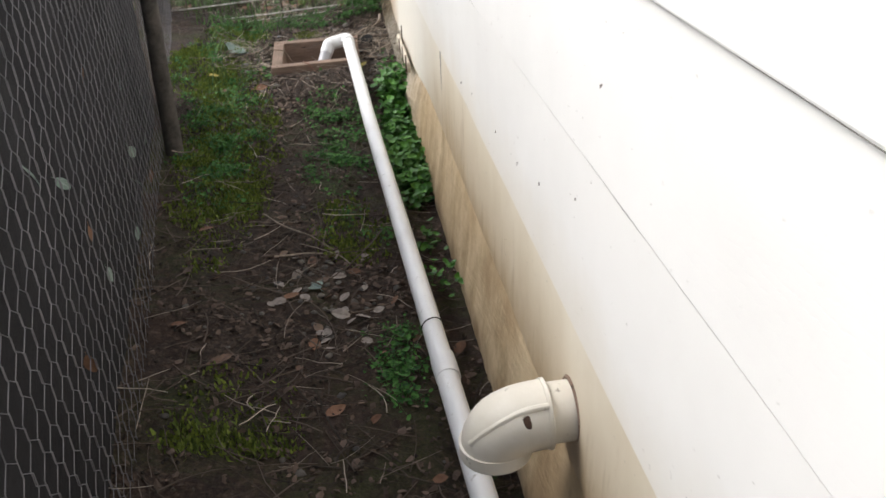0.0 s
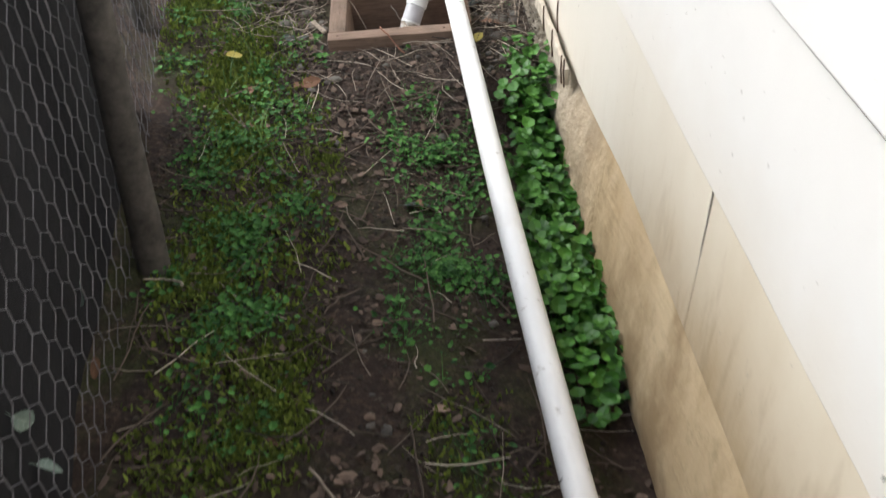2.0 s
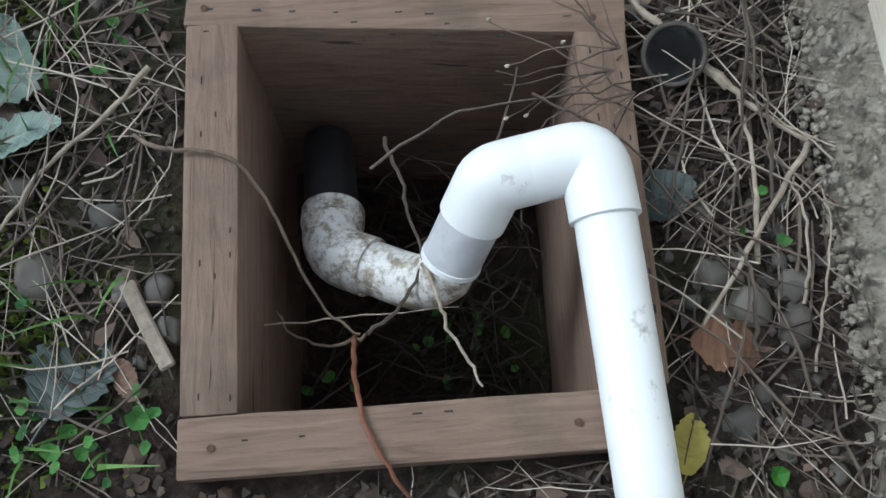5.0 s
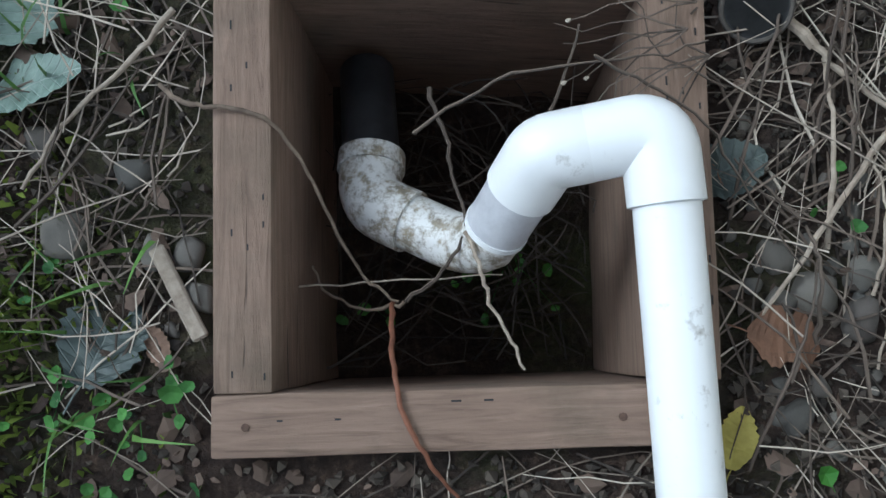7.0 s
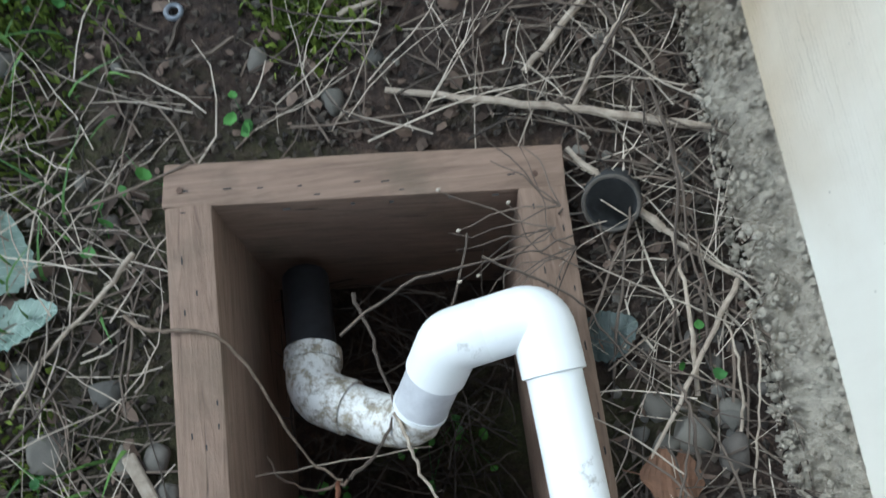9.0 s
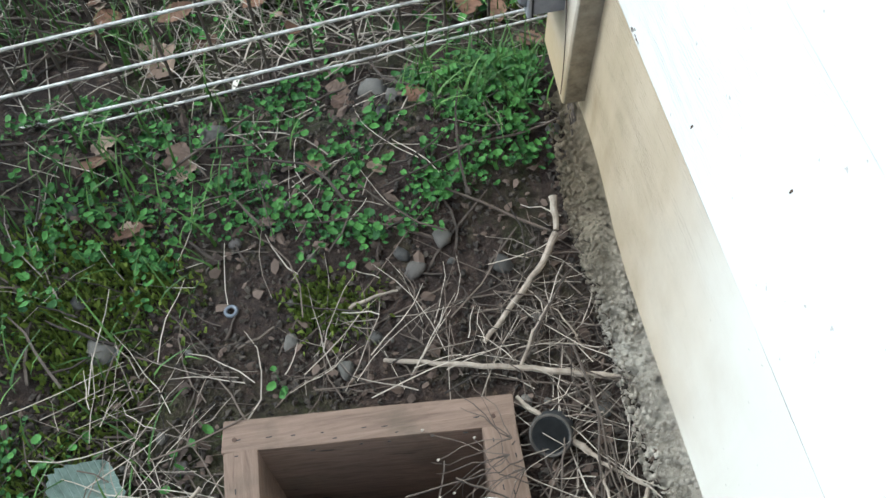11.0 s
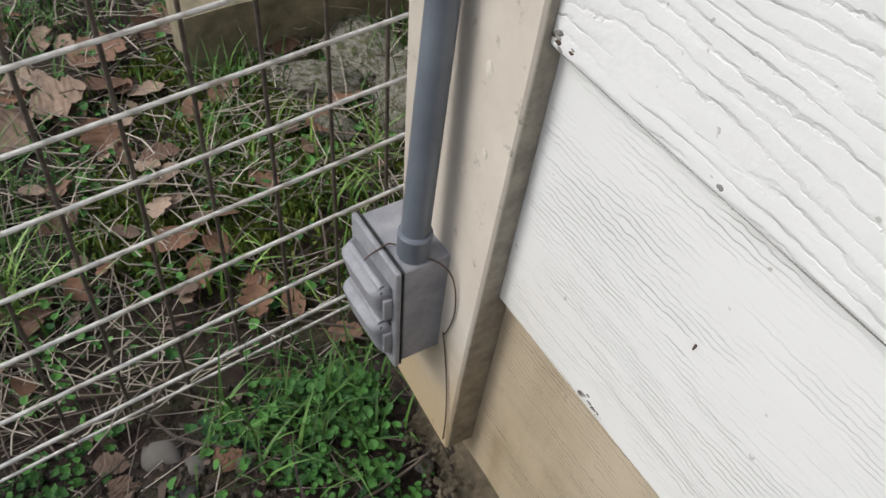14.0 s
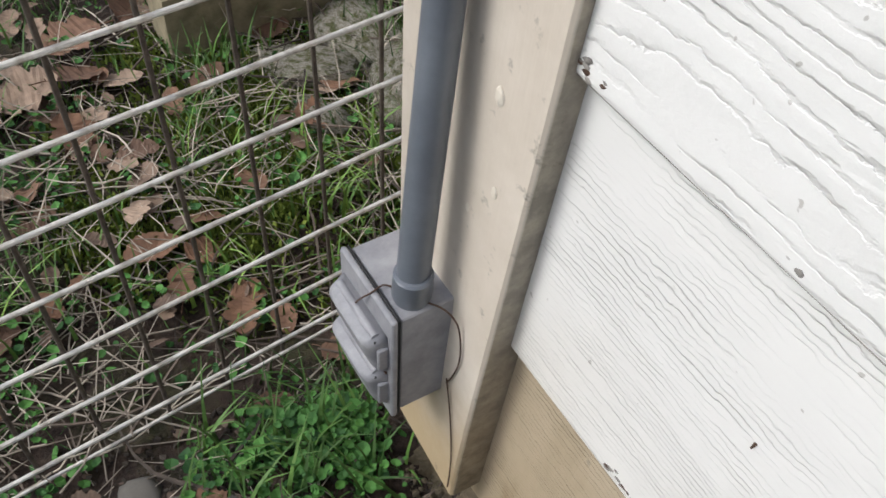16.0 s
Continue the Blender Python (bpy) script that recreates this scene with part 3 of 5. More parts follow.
        size = 0.0018 + 0.0065 * r.random() ** 3
        spin = Euler((r.uniform(0, 6), r.uniform(0, 6), r.uniform(0, 6))).to_matrix()
        corners = [Vector((x, y, z)) + size * (spin @ Vector(d)) * r.uniform(0.75, 1.15) for d in ((1, 0, 0), (0.3, 0.95, 0), (-0.8, 0.6, 0), (-0.8, -0.6, 0), (0.3, -0.95, 0), (0, 0, 0.8), (0, 0, -0.8))]
        grit.append((corners, [(k, (k + 1) % 5, 5) for k in range(5)] + [((k + 1) % 5, k, 6) for k in range(5)]))
    pebbles = part("bared_aggregate", join(grit), M_CONCRETE, ob, "pale pebbles bared in the concrete")
    pebbles.data.shade_smooth()
    pebbles["kind"] = "stuff"
    others = thing("wall_house", "plain painted outer walls of the house", "wall", kind="structure")
    part("wall_north", block(0.021, 7.0, 1.021, 1.16, -0.4, 2.86, 0), M_TRIM, others)
    part("wall_south", block(0.0, 7.0, -9.14, -9.0, -0.4, 2.86, 0), M_TRIM, others)
    part("wall_west", block(7.0, 7.14, -9.14, 1.16, -0.4, 2.86, 0), M_TRIM, others)
    roof = part("roof", block(-0.06, 7.25, -9.25, 1.28, 2.865, 3.0, 0.01), M_ROOF, None)
    tagged(roof, "plain grey roof over the house", "roof", kind="structure")


house()


def post_face(z):
    """x of the corner board's outer face, which stands out most at its foot."""
    return -0.053 + 0.033 * smoothstep(0.10, 1.05, z)


def corner_post():
    bm = bmesh.new()
    rings = []
    heights = [0.205 + 0.07 * k for k in range(14)] + [1.5, 2.0, 2.86]
    for z in heights:
        f, lean = post_face(z), 0.045 * (min(z, 1.2) - 0.25)
        c = 0.004
        outline = ((f, 0.895 + c), (f + c, 0.895), (0.019, 0.895), (0.019, 1.040), (f + c, 1.040), (f, 1.040 - c))
        rings.append([bm.verts.new((x, y - lean, z + (0.012 * (y - 0.96) / 0.07 if z < 0.21 else 0.0))) for x, y in outline])
    for lower, upper in zip(rings, rings[1:]):
        for k in range(6):
            bm.faces.new((lower[k], upper[k], upper[(k + 1) % 6], lower[(k + 1) % 6]))
    bm.faces.new(rings[0])
    bm.faces.new(list(reversed(rings[-1])))
    bmesh.ops.recalc_face_normals(bm, faces=bm.faces)
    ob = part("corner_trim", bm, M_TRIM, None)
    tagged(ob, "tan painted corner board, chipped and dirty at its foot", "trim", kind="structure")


corner_post()


def paint_flakes():
    for y, z, s in ((0.952, 0.790, 0.011), (0.935, 0.700, 0.008), (0.965, 0.655, 0.006), (0.925, 0.93, 0.010)):
        bm = bmesh.new()
        bmesh.ops.create_icosphere(bm, subdivisions=1, radius=s)
        for v in bm.verts:
            v.co = Vector((post_face(z) - 0.0005 + v.co.x * 0.18, y - 0.045 * (z - 0.25) + v.co.y * 0.6, z + v.co.z * (1 + 0.4 * noise.noise(v.co * 90))))
        part("paint_flake", bm, M_CHIP, bpy.data.objects["corner_trim"])


paint_flakes()


# ---- drain box ----
def drain_box():
    box = thing("drain_box", "open square box of weathered wooden boards around the drain pit", "box")
    def board(x0, x1, y0, y1, turn, seed):
        bm = block(x0, x1, y0, y1, -0.44, 0.04, 0.004, 2)
        roughen(bm, 5, 0.0022, 9.0, seed)
        if turn:
            c = Vector(((x0 + x1) / 2, (y0 + y1) / 2, 0))
            bmesh.ops.rotate(bm, verts=bm.verts, cent=c, matrix=Matrix.Rotation(radians(turn), 3, "Z"))
        return smooth(part("board", bm, M_LUMBER if x1 - x0 > 0.2 else M_LUMBERY, box), 35)
    board(-0.7205, -0.664, 0.001, 0.420, 0.0, 1)
    board(-0.306, -0.2495, 0.001, 0.386, -1.0, 2)
    board(-0.7225, -0.2780, -0.0575, 0.0, 0.0, 3)
    board(-0.7215, -0.2435, 0.400, 0.4555, -5.0, 4)
    r = random.Random(8)
    slits = []
    def slit(x, y, along):
        s = r.uniform(0.0025, 0.0050)
        a, b = (s, 0.0009) if along == "x" else (0.0009, s)
        slits.append(([(x - a, y - b, 0.0408), (x + a, y - b, 0.0408), (x + a, y + b, 0.0408), (x - a, y + b, 0.0408)], [(0, 1, 2, 3)]))
    for k in range(9):
        for q in (0.013, 0.028, 0.043):
            slit(-0.70 + 0.05 * k + r.gauss(0, 0.011), 0.452 - 0.0437 * (0.022 + 0.05 * k) / 0.5 - q * 0.9, "x") if r.random() < 0.45 else None
            slit(-0.715 + q, 0.02 + 0.044 * k + r.gauss(0, 0.011), "y") if r.random() < 0.45 else None
            slit(-0.301 + q, 0.02 + 0.040 * k + r.gauss(0, 0.011), "y") if r.random() < 0.4 else None
            slit(-0.70 + 0.05 * k + r.gauss(0, 0.011), -0.050 + q * 0.9, "x") if r.random() < 0.2 else None
    part("incision_marks", join(slits), M_GASKET, box, "rows of short dark incision slits")["kind"] = "stuff"
    for x, y in ((-0.70, 0.44), (-0.28, 0.40), (-0.69, -0.03), (-0.345, -0.03)):
        part("nail_head", tube([(x, y, 0.038), (x, y, 0.0415)], 0.004, 8), M_NAIL, box)


drain_box()


# ---- discharge pipe ----
def discharge_pipe():
    pipe = thing("drain_pipe", "long white plastic drain pipe lying along the wall", "pipe")
    run = [(-0.130, -3.95, -0.058), (-0.163, -3.2, -0.060), (-0.223, -1.65, -0.055), (-0.260, -0.85, -0.018), (-0.279, -0.36, 0.030), (-0.302, 0.162, 0.073)]
    pts = []
    for (a, b), n in zip(zip(run, run[1:]), (6, 10, 6, 5, 5)):
        pts += [Vector(a).lerp(Vector(b), k / n) for k in range(n)]
    pts.append(Vector(run[-1]))
    for _ in range(6):
        pts = [pts[0]] + [(pts[i - 1] + 2 * pts[i] + pts[i + 1]) / 4 for i in range(1, len(pts) - 1)] + [pts[-1]]
    smooth(part("long_pipe", tube(pts, 0.0308, 28), M_PVC, pipe))

    def run_through(name, points, radii, mat, label=""):
        return smooth(part(name, tube(points, radii, 28), mat, pipe, label), 50)
    e = pts[-1]
    corner, kink = Vector((-0.307, 0.226, 0.078)), Vector((-0.408, 0.212, 0.062))
    ring, heel = Vector((-0.452, 0.155, -0.025)), Vector((-0.480, 0.142, -0.075))
    toe, mouth = Vector((-0.588, 0.200, -0.112)), Vector((-0.586, 0.246, -0.128))
    d1, d2 = (corner - e).normalized(), (kink - corner).normalized()
    bend = arc(None, corner - d1 * 0.024, corner + d2 * 0.024, corner, 8)
    run_through("elbow", [e - d1 * 0.004, e - d1 * 0.003] + bend + [kink - d2 * 0.034], [0.0315, 0.0355] + [0.0355] * (len(bend) + 1), M_PVC)
    d3 = (ring - kink).normalized()
    bend = [kink - d2 * 0.040] + arc(None, kink - d2 * 0.010, kink + d3 * 0.008, kink, 4)
    run_through("elbow", bend + [kink + d3 * 0.050, kink + d3 * 0.051], [0.0358] * (len(bend) + 1) + [0.032], M_PVC)
    run_through("coupling_sleeve", [kink + d3 * 0.045, ring - d3 * 0.004], 0.0325, M_GREYPVC, "greyed plastic sleeve")
    run_through("white_ring", [ring - d3 * 0.006, ring], 0.0338, M_PVC)
    d4 = (toe - heel).normalized()
    run_through("lower_bend", [ring - d3 * 0.002] + arc(None, ring + d3 * 0.02, heel + d4 * 0.03, heel, 6) + [toe - d4 * 0.055], 0.0315, M_MUCKY, "mud-caked lower pipe")
    d5 = (mouth - toe).normalized()
    run_through("lower_elbow", [toe - d4 * 0.056] + arc(None, toe - d4 * 0.025, toe + d5 * 0.03, toe, 7) + [mouth], 0.0355, M_MUCKY, "mud-caked plastic elbow")
    run_through("collar", [mouth - d5 * 0.008, mouth + d5 * 0.012], 0.0385, M_MUCKY)
    run_through("outlet_pipe", [mouth, mouth + Vector((-0.01, 0.13, -0.07))], 0.033, M_BLACKPIPE, "dark pipe stub sunk in the pit")
    # coupling and pen marks and wire ties along the run
    cd = (pts[10] - pts[9]).normalized()
    cc = Vector((-0.178, -2.76, -0.060))
    smooth(part("coupling", tube([cc - cd * 0.05, cc - cd * 0.049, cc + cd * 0.049, cc + cd * 0.05], [0.031, 0.0345, 0.0345, 0.031], 28), M_PVC, pipe), 40)
    for y in (-2.55, -1.735, -1.645):
        x = -0.223 - (y + 1.65) * (0.0387 if y < -1.65 else 0.049)
        ring = [(x + 0.0312 * math.cos(a), y + 0.010 * math.cos(a + 0.6), -0.0555 + 0.0312 * math.sin(a)) for a in [i * math.pi / 11 for i in range(12)]]
        part("wire_tie", tube(ring, 0.0018, 5), M_GASKET, pipe, "thin dark wire tie")


discharge_pipe()


def wall_elbow():
    e = thing("wall_elbow", "big cream-painted plastic drain elbow coming out of the wall", "pipe fitting")
    c = Vector((0.0, -3.43, 0.292))
    smooth(part("stub", tube([c + Vector((0.02, 0, 0)), c + Vector((-0.06, 0, 0))], 0.058, 32), M_CREAM, e), 40)
    smooth(part("collar", tube([c + Vector((-0.050, 0, 0)), c + Vector((-0.052, 0, 0)), c + Vector((-0.060, 0, 0))], [0.060, 0.068, 0.068], 32), M_CREAM, e), 40)
    b = arc(None, c + Vector((-0.058, 0, 0)), c + Vector((-0.152, 0.012, -0.062)), c + Vector((-0.150, 0.0, 0.0)), 12)
    smooth(part("bend", tube(b, 0.0655, 32), M_CREAM, e), 40)
    seam = [p + Vector((0, -0.042, 0.050)) for p in b[:6]] + [b[7] + Vector((-0.012, -0.044, 0.047)), b[9] + Vector((-0.030, -0.042, 0.040)), b[11] + Vector((-0.052, -0.032, 0.024))]
    smooth(part("seam", tube(seam, 0.0065, 8), M_CREAM, e), 40)
    chip = bmesh.new()
    bmesh.ops.create_icosphere(chip, subdivisions=2, radius=0.012)
    out, up = Vector((0, -0.86, 0.51)), Vector((0, 0.51, 0.86))
    for v in chip.verts:
        ragged = 1 + 0.5 * noise.noise(v.co * 110)
        v.co = b[3] + out * (0.0650 + 0.12 * v.co.y) + Vector((v.co.x * ragged * (0.7 + 40 * max(0.0, v.co.z)), 0, 0)) + up * v.co.z * ragged
    part("paint_chip", chip, M_NAIL, e, "dark chipped patch in the paint")
    t = b[-1]
    smooth(part("rim", tube([t + Vector((0, 0, 0.008)), t + Vector((0, 0, -0.020))], 0.070, 32), M_CREAM, e), 40)
    gap = [(-0.004, -3.43 + 0.062 * math.cos(a), 0.292 + 0.062 * math.sin(a)) for a in [i * math.pi / 16 for i in range(33)]]
    part("sealant", tube(gap, 0.005, 6), M_LUMBER, e, "dark gap around the stub")


wall_elbow()


def wall_marks():
    r = random.Random(17)
    marks = [(0.505, 0.565), (0.638, 0.700), (-1.37, 0.842), (-2.80, 0.333), (-3.0, 0.62), (-3.2, 0.66), (-2.75, 0.60), (-2.4, 0.58), (-3.45, 0.74), (-3.6, 0.98), (-2.2, 0.55), (-0.75, 0.62), (0.30, 0.70)]
    for y, z in marks:
        row = max(k for k in LAPS if k <= z)
        x = -0.0115 + 0.016 * (z - row) / 0.36
        h = r.uniform(0.003, 0.007)
        ob = part("nail_mark", tube([(x + 0.002, y, z), (x - 0.001, y, z), (x - 0.0012, y + 0.001, z - h)], [0.0016, 0.0014, 0.0008], 7), M_NAIL, bpy.data.objects["wall_east"])

    crack = [(-0.0095 + 0.010 * (z - 0.15) / 0.36, -1.61 + 0.003 * noise.noise(Vector((z * 30, 0, 0))), z) for z in (0.505, 0.46, 0.42, 0.38, 0.34, 0.30)]
    part("joint_crack", tube(crack, [0.0010, 0.0012, 0.0010, 0.0011, 0.0008, 0.0005], 6), M_SHADEGRIME, bpy.data.objects["wall_east"], "open dirty joint between two boards")
    r = random.Random(4)
    for y, z, s in ((0.885, 0.905, 0.011),):
        bm = bmesh.new()
        bmesh.ops.create_icosphere(bm, subdivisions=2, radius=s)
        for v in bm.verts:
            v.co = Vector((-0.009 + v.co.x * 0.15, y + v.co.y * (0.8 + 0.5 * noise.noise(v.co * 150)), z + v.co.z * (0.7 + 0.5 * noise.noise(v.co * 120))))
        part("paint_blister", bm, M_CHIP, bpy.data.objects["wall_east"])

    r = random.Random(9)
    for y, z, count in ((0.868, 0.858, 9), (0.845, 0.851, 4), (0.735, 0.511, 6), (0.715, 0.508, 4), (0.66, 0.852, 1)):
        for _ in range(count):
            s = r.uniform(0.0012, 0.0034)
            yy, zz = y + r.gauss(0, 0.007), z + abs(r.gauss(0, 0.006))
            bm = bmesh.new()
            bmesh.ops.create_icosphere(bm, subdivisions=1, radius=s)
            for v in bm.verts:
                v.co = Vector((-0.0112 + v.co.x * 0.3, yy + v.co.y * r.uniform(0.7, 2.0), zz + v.co.z * r.uniform(0.5, 1.1)))
            part("paint_chip", bm, M_NAIL if r.random() < 0.35 else M_SHADEGRIME, bpy.data.objects["wall_east"])


wall_marks()


# ---- fences ----
def side_x(y):
    return -1.045 - 0.1 * (max(y, -3.7) + 2.03)


def side_fence():
    fence = thing("side_fence", "chicken wire fence backed with black ground fabric on a wooden post", "fence")
    pieces, cell, tall = [], 0.036, 1.25
    y, col = -5.6, 0
    while y < 1.15:
        z, k, pts = -0.03, 0, []
        while z < tall:
            s = 1 if (k + col) % 2 else -1
            sag = 0.010 * noise.noise(Vector((y * 1.5, z * 1.5, 0)))
            dy = 0.5 * cell * 0.86 * s + 0.003 * noise.noise(Vector((y * 31, z * 31, 5)))
            pts += [(side_x(y) + sag, y + dy, ground_z(side_x(y), y) + z + 0.008), (side_x(y) + sag, y + dy, ground_z(side_x(y), y) + z + 0.038)]
            z += 0.056
            k += 1
        pieces.append(tube(pts, 0.0011, 3, False))
        y += cell
        col += 1
    part("chicken_wire", join(pieces), M_HEXWIRE, fence, "dull grey hexagonal chicken wire")["kind"] = "stuff"
    verts, faces, nx, nz = [], [], 90, 16
    for i in range(nx + 1):
        yy = -5.6 + (5.6 - 0.45) * i / nx
        for j in range(nz + 1):
            z = -0.06 + 1.25 * j / nz
            fold = 0.02 * noise.noise(Vector((yy * 3, z * 2, 8)))
            verts.append((side_x(yy) - 0.055 + fold, yy, ground_z(side_x(yy), yy) + z))
    for i in range(nx):
        for j in range(nz):
            a = i * (nz + 1) + j
            faces.append((a, a + 1, a + nz + 2, a + nz + 1))
    cloth = smooth(part("ground_fabric", (verts, faces), M_FABRIC, fence, "black weed fabric sheet"))
    cloth.modifiers.new("thickness", "SOLIDIFY").thickness = 0.002
    x = side_x(-1.12) + 0.045
    base = ground_z(x, -1.12)
    pts = [(x + 0.001 * k, -1.12 + 0.045 * k, base - 0.05 + 0.18 * k) for k in range(9)]
    smooth(part("post", tube([Vector(p) + 0.004 * noise.noise_vector(Vector(p) * 5) for p in pts], [0.038 - 0.0012 * k for k in range(9)], 16), M_POLE, fence, "dark weathered leaning round post"))
    for yy in (-5.4, 0.0, 1.12):
        xx = side_x(yy) - 0.05
        smooth(part("post", tube([(xx, yy, ground_z(xx, yy) - 0.05), (xx, yy, 0.8), (xx, yy, 1.3)], 0.035, 12), M_POLE, fence))
    scraps = random.Random(21)
    for k in range(16):
        yy, z = scraps.uniform(-4.3, -1.3), scraps.uniform(0.05, 0.75)
        xx = side_x(yy) - 0.02
        ob = part("caught_leaf", leaf_shape(0.035 + 0.02 * scraps.random(), scraps.randrange(99), 0.7), M_GREYLEAF if k % 2 else M_DEADLEAF, fence)
        ob.matrix_basis = pose(xx, yy, ground_z(xx, yy) + z, scraps.uniform(0, 360), scraps.uniform(50, 110), scraps.uniform(0, 60))


def leaf_shape(size, seed, width=0.62, lobes=0, teeth=0.06, cup=0.18):
    """Verts and faces of one curled leaf with a toothed edge and a stalk, flat on z = 0."""
    r = random.Random(seed)
    rows, verts, faces = 18, [], []
    for i in range(rows + 1):
        t = i / rows
        w = width * 0.5 * math.sin(math.pi * min(1, t * 0.93 + 0.05)) ** 0.75
        if lobes:
            w *= 0.72 + 0.42 * abs(math.sin(lobes * math.pi * t))
        w *= 1 + teeth * r.uniform(-1, 1) + (teeth if i % 2 else -teeth)
        lift = 0.05 * math.sin(3 * t + seed)
        for k, f in enumerate((-1, -0.5, 0, 0.5, 1)):
            verts.append(((t - 0.5) * size, f * w * size, (cup * abs(f) ** 1.5 * w + lift + 0.012 * r.uniform(-1, 1)) * size))
    for i in range(rows):
        for k in range(4):
            a = i * 5 + k
            faces.append((a, a + 1, a + 6, a + 5))
    sv, sf = tube([(-0.5 * size, 0, 0.02 * size), (-0.62 * size, 0.03 * size, 0.01 * size), (-0.78 * size, 0.05 * size, 0)], 0.012 * size, 4)
    n = len(verts)
    return verts + [tuple(v) for v in sv], faces + [tuple(i + n for i in q) for q in sf]


side_fence()


def mesh_fence():
    fence = thing("wire_fence", "heavy welded wire fence panel with pale horizontal wires", "fence")

    def at(x, z, off=0.0):
        return (x, 1.322 + 0.10 * (x + 0.1) + off, z)
    rails = (-0.005, 0.028, 0.122, 0.236, 0.348, 0.458, 0.566, 0.674, 0.782, 0.89, 1.0, 1.1)
    for i, z in enumerate(rails):
        pts = [at(-2.4 + 0.2 * k, z + 0.004 * noise.noise(Vector((k * 0.7, i * 3.1, 0)))) for k in range(14)]
        smooth(part("horizontal_wire", tube(pts, 0.0036 if i else 0.0028, 8), M_WIRE, fence))
    x = 0.096
    while x > -2.4:
        pts = [at(x + 0.002 * noise.noise(Vector((x * 9, k, 2))), -0.06 + 0.2 * k, 0.0066) for k in range(7)]
        smooth(part("upright_wire", tube(pts, 0.0034, 8), M_RUSTWIRE, fence, "dark rusted upright wire"))
        x -= 0.0985
    smooth(part("end_post", tube([at(-2.42, -0.1), at(-2.42, 1.2)], 0.03, 12), M_POLE, fence))


mesh_fence()


# ---- outlet box on the corner board ----
def curl(points):
    pts = [Vector(p) for p in points]
    fine = []
    for a, b in zip(pts, pts[1:]):
        fine += [a.lerp(b, k / 4) for k in range(4)]
    fine.append(pts[-1])
    for _ in range(4):
        fine = [fine[0]] + [(fine[i - 1] + 2 * fine[i] + fine[i + 1]) / 4 for i in range(1, len(fine) - 1)] + [fine[-1]]
    return fine


def outlet_box():
    ob = thing("outlet_box", "grey weatherproof outlet box screwed to the corner board", "outlet box")
    smooth(part("body", block(-0.0985, -0.036, 0.946, 1.052, 0.368, 0.530, 0.004, 3), M_EBOX, ob), 30)
    smooth(part("gasket", block(-0.1015, -0.0988, 0.944, 1.054, 0.364, 0.533, 0.001, 1), M_GASKET, ob, "black rubber gasket"), 30)
    plate = smooth(part("cover_plate", block(-0.1095, -0.1018, 0.943, 1.055, 0.363, 0.534, 0.004, 3), M_EBOX, ob), 30)
    for z in (0.412, 0.474):
        # a flap that stands out most at its hinged top edge and slopes in towards its foot
        verts, faces, nu, nv = [], [], 16, 14
        for j in range(nv + 1):
            v = j / nv
            for i in range(nu + 1):
                u = 2 * i / nu - 1
                side = 1 - abs(u) ** 14
                foot = smoothstep(0.0, 0.08, v) * (1 - smoothstep(0.90, 1.0, v))
                out = (0.010 + 0.014 * v) * side * foot
                verts.append((-0.1092 - out, 0.999 + u * 0.046, z - 0.028 + 0.056 * v - 0.004 * (1 - v) * (1 - u * u)))
        for j in range(nv):
            for i in range(nu):
                q = j * (nu + 1) + i
                faces.append((q, q + 1, q + nu + 2, q + nu + 1))
        f = smooth(part("flip_cover", (verts, faces), M_EBOX, plate), 50)
        f.modifiers.new("thickness", "SOLIDIFY").thickness = 0.002
        smooth(part("hinge", tube([(-0.1185, 0.960, z + 0.0262), (-0.1185, 1.038, z + 0.0262)], 0.0050, 10), M_EBOX, f), 40)
        part("latch", block(-0.121, -0.109, 0.9495, 0.9545, z - 0.020, z + 0.014, 0.0012, 1), M_EBOX, f)
        part("hinge_slot", block(-0.1225, -0.110, 0.9555, 0.9585, z + 0.019, z + 0.0255, 0.0004, 1), M_GASKET, f, "dark slot at the hinge")
    for y, z in ((0.956, 0.439), (1.043, 0.439)):
        part("screw", tube([(-0.108, y, z), (-0.1115, y, z)], 0.0035, 10), M_NAIL, plate)
    smooth(part("conduit", tube([(-0.0745, 0.9675, 0.55), (-0.0475, 0.979, 0.855), (-0.0445, 0.981, 1.4), (-0.0445, 0.981, 2.7)], 0.0165, 24), M_CONDUIT, ob, "blue-grey plastic conduit"), 40)
    smooth(part("hub", tube([(-0.0745, 0.968, 0.527), (-0.0745, 0.968, 0.535), (-0.0740, 0.966, 0.566), (-0.0740, 0.966, 0.5675)], [0.0175, 0.0198, 0.0198, 0.0175], 24), M_CONDUIT, ob), 40)
    for z in (1.5, 2.2):
        smooth(part("strap", tube([(-0.0445 + 0.0185 * math.cos(a), 0.981 + 0.0185 * math.sin(a), z) for a in [i * math.pi / 8 for i in range(17)]], 0.003, 6), M_EBOX, ob), 40)
    wire = curl([(-0.124, 1.02, 0.47), (-0.116, 1.00, 0.515), (-0.110, 0.985, 0.537), (-0.099, 0.990, 0.534), (-0.090, 0.992, 0.5335), (-0.070, 0.955, 0.5335), (-0.055, 0.938, 0.533), (-0.045, 0.926, 0.515), (-0.0445, 0.919, 0.485), (-0.0455, 0.917, 0.455), (-0.047, 0.926, 0.42), (-0.048, 0.934, 0.40)])
    smooth(part("loose_wire", tube(wire, 0.0010, 5), M_NAIL, ob, "thin dark loose wire"))
